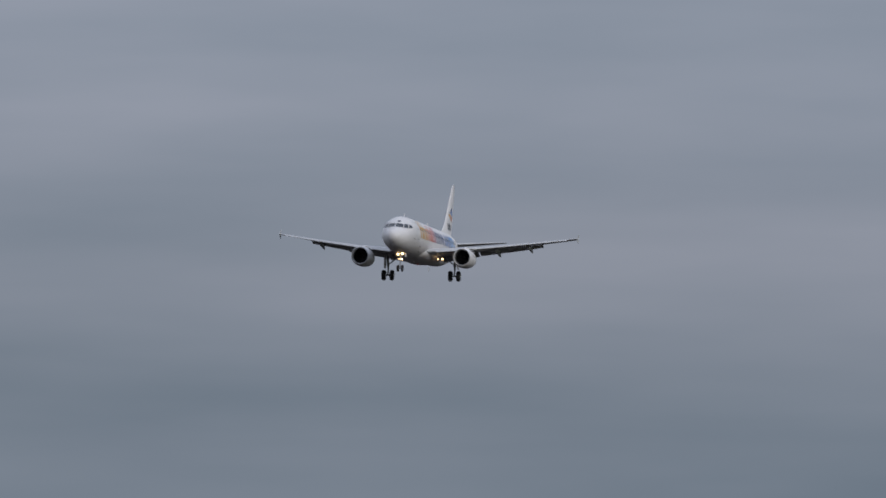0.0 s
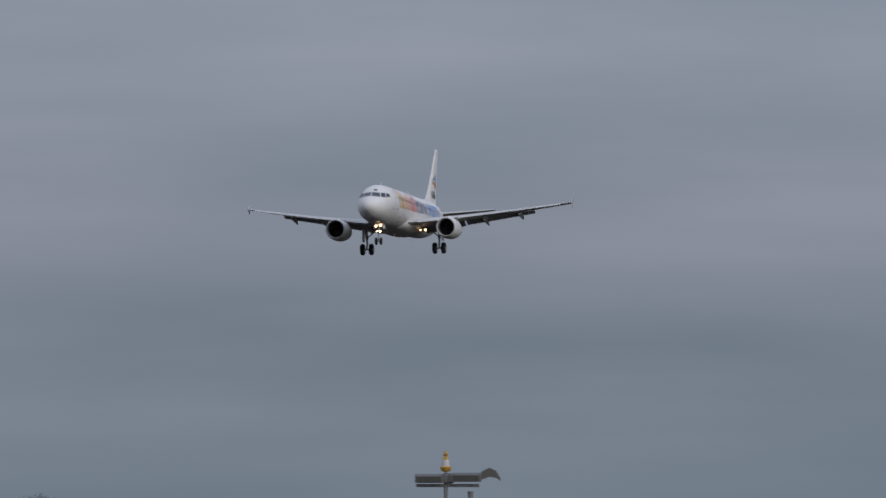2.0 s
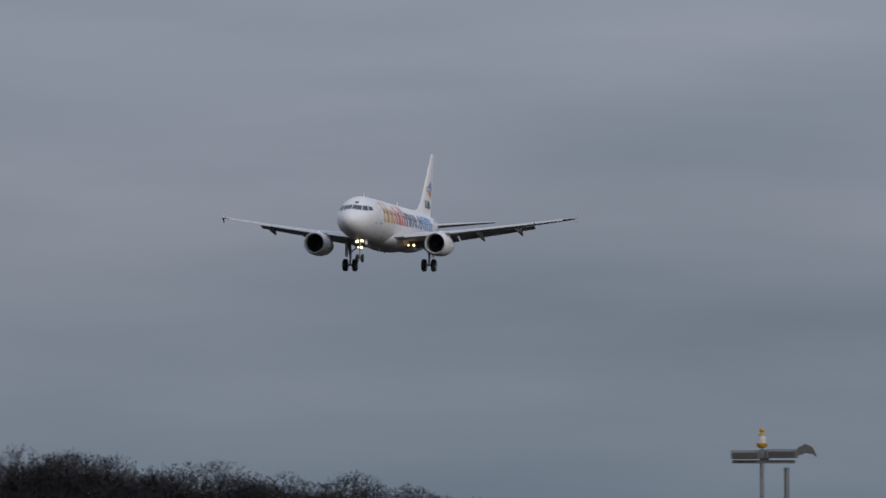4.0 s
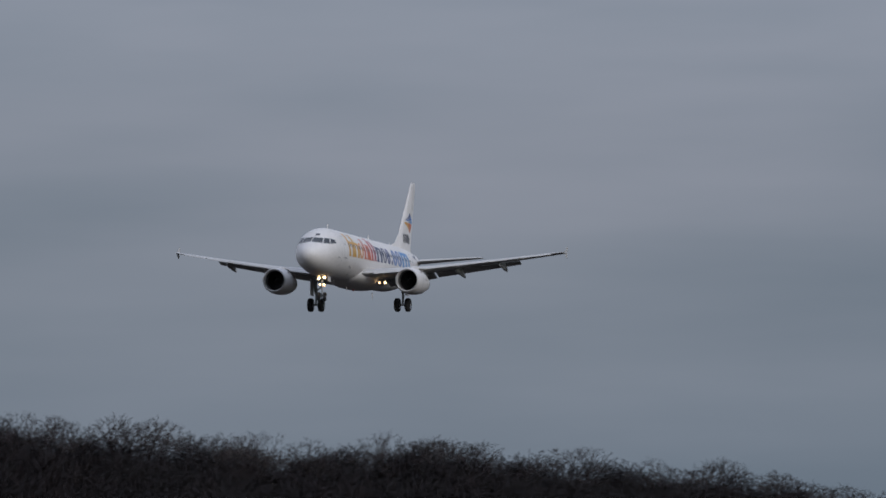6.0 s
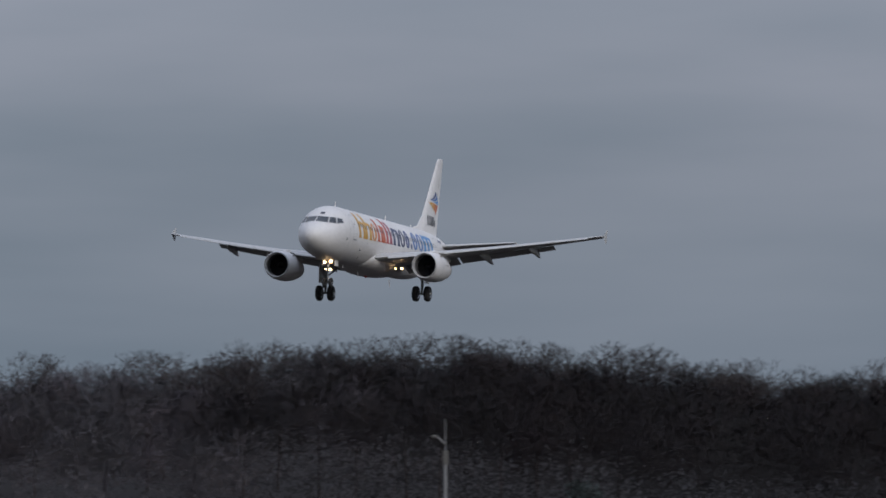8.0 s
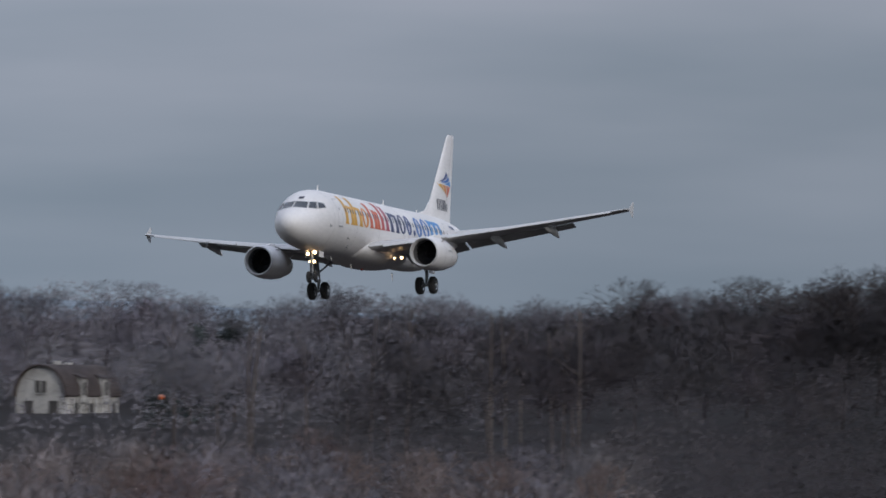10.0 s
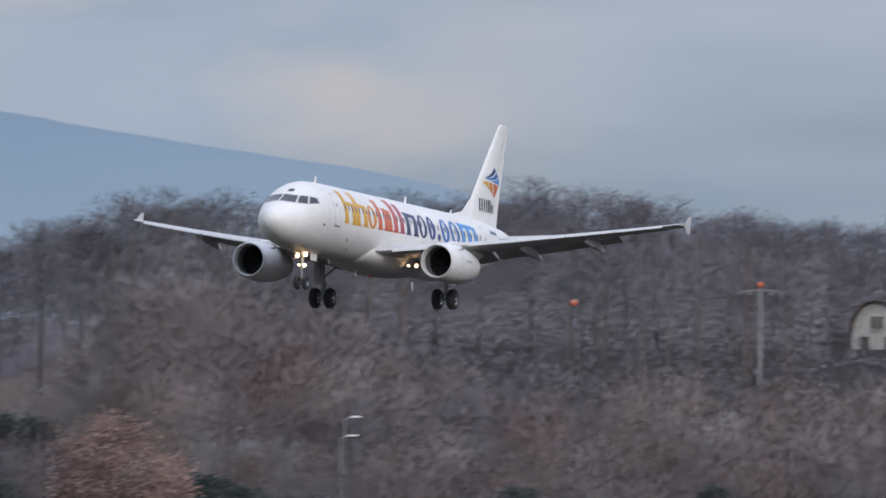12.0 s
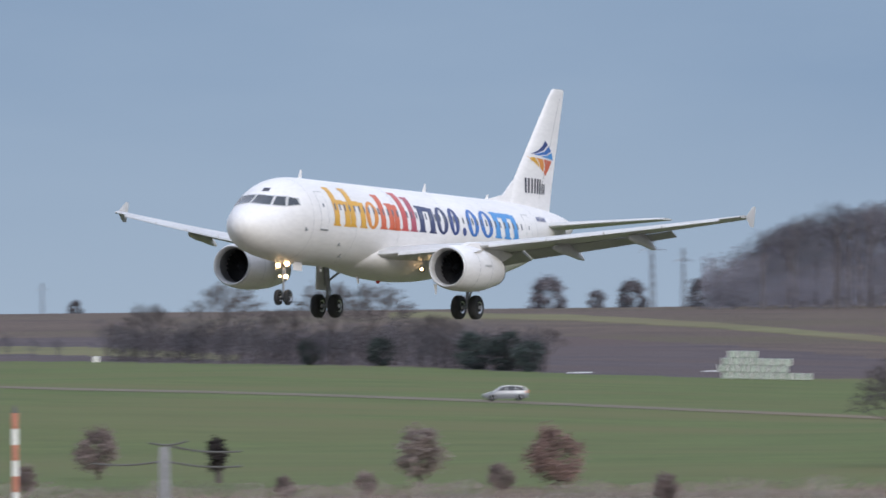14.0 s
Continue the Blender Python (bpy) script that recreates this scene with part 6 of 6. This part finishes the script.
def build_small_things():
    # white kiosk at the far edge of the meadow
    k = tagged(new("field_cabinet"), "small white cabinet at the edge of the meadow", "cabinet")
    az = 7.469
    place(k, az, on_land(az, -0.196))
    k.scale = (0.62, 0.62, 0.75)
    part("housing", box(-0.55, 0.55, -0.4, 0.4, -0.05, 0.8, 0.04), SIGNAL_WHITE, k)
    part("lid", loft([[(-0.6, -0.45, 0.8), (0.6, -0.45, 0.8), (0.6, 0.45, 0.8), (-0.6, 0.45, 0.8)], [(-0.35, -0.25, 1.05), (0.35, -0.25, 1.05), (0.35, 0.25, 1.05), (-0.35, 0.25, 1.05)]]), SIGNAL_WHITE, k)
    # pale plastic sheets lying on the grass
    for az, el, w in ((5.54, -0.262, 2.6), (5.02, -0.262, 1.6)):
        d = on_land(az, el)
        s = tagged(new("plastic_sheet"), "pale plastic sheet lying in the grass", "sheet", "sheets in the grass")
        place(s, az, d, 4)
        rows = []
        for i in range(13):
            x = -w / 2 + w * i / 12
            rows.append([(x, y, 0.06 + 0.16 * max(0, 1 - abs(y) / 0.8) * (0.6 + 0.4 * math.sin(i * 1.9))) for y in (-0.8, -0.3, 0.2, 0.8)])
        part("sheet", loft(rows, False, False), SIGNAL_WHITE, s)
    # banded pole
    p = tagged(new("marker_pole"), "red and white banded pole at the airfield's edge", "marker pole")
    az, d = 7.795, 600.0
    place(p, az, d)
    top = EYE_Z + d * math.tan(radians(-0.395)) - land(az, d)
    n = 8
    for i in range(n):
        z1, z0 = top - i * 0.66, top - (i + 1) * 0.66
        part("band", tube((0, 0, max(-0.2, z0)), (0, 0, z1), 0.135, 0.135, 14), FADED_RED if i % 2 == 0 else SIGNAL_WHITE, p)
        if z0 < 0:
            break
    part("cap", lathe([(0, 0.13), (0.12, 0.10), (0.3, 0.05), (0.34, 0.02)], (0, 0, top), (0, 0, 1), 12, True), PALE, p)
    # low power post with a sagging arm and wires
    az, d = 7.20, 560.0
    q = place(tagged(new("wire_post"), "grey concrete post carrying pale drooping wires", "post"), az, d)
    top = EYE_Z + d * math.tan(radians(-0.535)) - land(az, d)
    part("post", loft([[(s * w, t * w * 0.7, z) for s, t in ((-1, -1), (1, -1), (1, 1), (-1, 1))] for z, w in ((-0.3, 0.26), (top - 0.4, 0.22), (top, 0.19))]), CONCRETE, q)
    for x0, x1, za, zb, y in ((-2.9, 0, -0.62, -0.55, 0.0), (0, 3.0, -0.55, -0.80, 0.0), (0.2, 3.0, 0.02, -0.22, 0.3), (-0.6, 0.9, 0.15, 0.2, 0.3)):
        part("wire_arm", pipe([(x0 + (x1 - x0) * i / 8, y, top + za + (zb - za) * i / 8 - 0.12 * math.sin(math.pi * i / 8)) for i in range(9)], 0.04), PALE, q)
    # street lamps by the thicket
    for az, el, d in ((2.075, -0.175, 930.0), (2.09, -0.250, 900.0)):
        s = place(tagged(new("street_lamp"), "grey street lamp with a pale head among the bushes", "street lamp", "street lamps"), az, d)
        top = EYE_Z + d * math.tan(radians(el)) - land(az, d)
        part("pole", join(tube((-0.3, 0, -0.2), (-0.3, 0, top - 0.15), 0.07, 0.05, 10), tube((-0.3, 0, top - 0.15), (0.25, 0, top), 0.04, 0.04, 8)), STEEL, s)
        part("head", loft([[(x, y, top + z) for y, z in ((-0.12, -0.02), (0.12, -0.02), (0.09, 0.07), (-0.09, 0.07))] for x in (0.1, 0.75)]), SIGNAL_WHITE, s, "pale lamp head")
    g = place(tagged(new("globe_lamp"), "white globe lamp on a short post", "street lamp"), 1.79, 800.0)
    top = EYE_Z + 800 * math.tan(radians(-0.555))
    part("post", tube((0, 0, -0.2), (0, 0, top - 0.2), 0.05, 0.04, 8), STEEL, g)
    part("globe", ball((0, 0, top), 0.26, 14, 8), CLEAR, g)
    van = build_car("van", "small white van parked beyond the vineyard", CAR_WHITE, 1.75)
    van_d = on_land(3.695, -0.029)
    van.matrix_basis = pose(*at(3.695, van_d, land(3.695, van_d)), 0, 0, 70)


build_floodlight_mast()
build_camera_pole()
build_line_mast()
build_house()
build_pylons()
build_bales()
silver_car = build_car("car", "silver family car driving along the field road", CAR_PAINT)
build_small_things()


# ---- what moves ----
def motions():
    flight = [  # seconds, place, roll, pitch, heading
        (0, 270.77, 1586.14, 53.95, -1.28, -2.61, -110.37), (0.5, 258.07, 1555.24, 52.45, -0.53, -2.84, -110.32), (1, 245.39, 1524.27, 50.88, 0.12, -2.85, -110.14),
        (1.5, 232.73, 1493.20, 49.25, 0.81, -2.64, -109.99), (2, 220.18, 1462.25, 47.57, 0.89, -2.46, -110.04), (2.5, 208.01, 1432.12, 45.89, 0.49, -2.32, -110.04),
        (3, 194.91, 1399.53, 44.03, -0.08, -2.15, -109.93), (5.5, 133.18, 1244.06, 34.87, -0.69, -2.06, -109.96), (6, 120.09, 1210.67, 32.89, -0.26, -2.45, -110.06),
        (6.5, 108.35, 1180.65, 31.12, 0.51, -2.84, -110.04), (7, 95.66, 1148.06, 29.22, 0.70, -3.31, -109.88), (7.5, 83.82, 1117.55, 27.47, -0.30, -3.37, -109.64),
        (8, 71.01, 1084.45, 25.60, -0.54, -3.11, -109.48), (10.5, 10.02, 925.23, 17.39, 3.06, -3.16, -109.61), (11, -2.87, 891.27, 15.85, 2.51, -3.46, -109.83),
        (11.5, -14.89, 859.54, 14.50, 0.85, -4.08, -109.81), (12, -27.95, 824.95, 13.12, -0.42, -4.08, -109.78), (12.5, -39.89, 793.26, 11.95, -1.34, -3.61, -109.37),
        (13, -52.42, 759.90, 11.01, -2.36, -2.74, -109.59), (13.5, -64.06, 728.85, 10.10, -1.75, -2.25, -109.52), (14, -76.42, 695.82, 8.99, -1.12, -2.64, -109.26)]
    walk(aircraft, [(t, pose(x, y, z, roll, pitch, heading)) for t, x, y, z, roll, pitch, heading in flight])
    # the car follows the field road to the left
    drive = []
    for t, az, el in ((0, 3.70, -0.474), (10, 3.85, -0.470), (11, 4.22, -0.457), (12, 4.74, -0.442), (12.5, 5.015, -0.424), (13, 5.290, -0.407), (13.5, 5.563, -0.391), (14, 5.837, -0.374)):
        d = on_land(az, el)
        drive.append((t, at(az, d, land(az, d) + 0.13)))
    turn = 12.0  # the road runs nearly square to the view
    silver_car.scale = (0.87, 0.87, 0.87)  # a small hatchback
    walk(silver_car, [(t, pose(p.x, p.y, p.z, 0, 0, turn)) for t, p in drive])


motions()
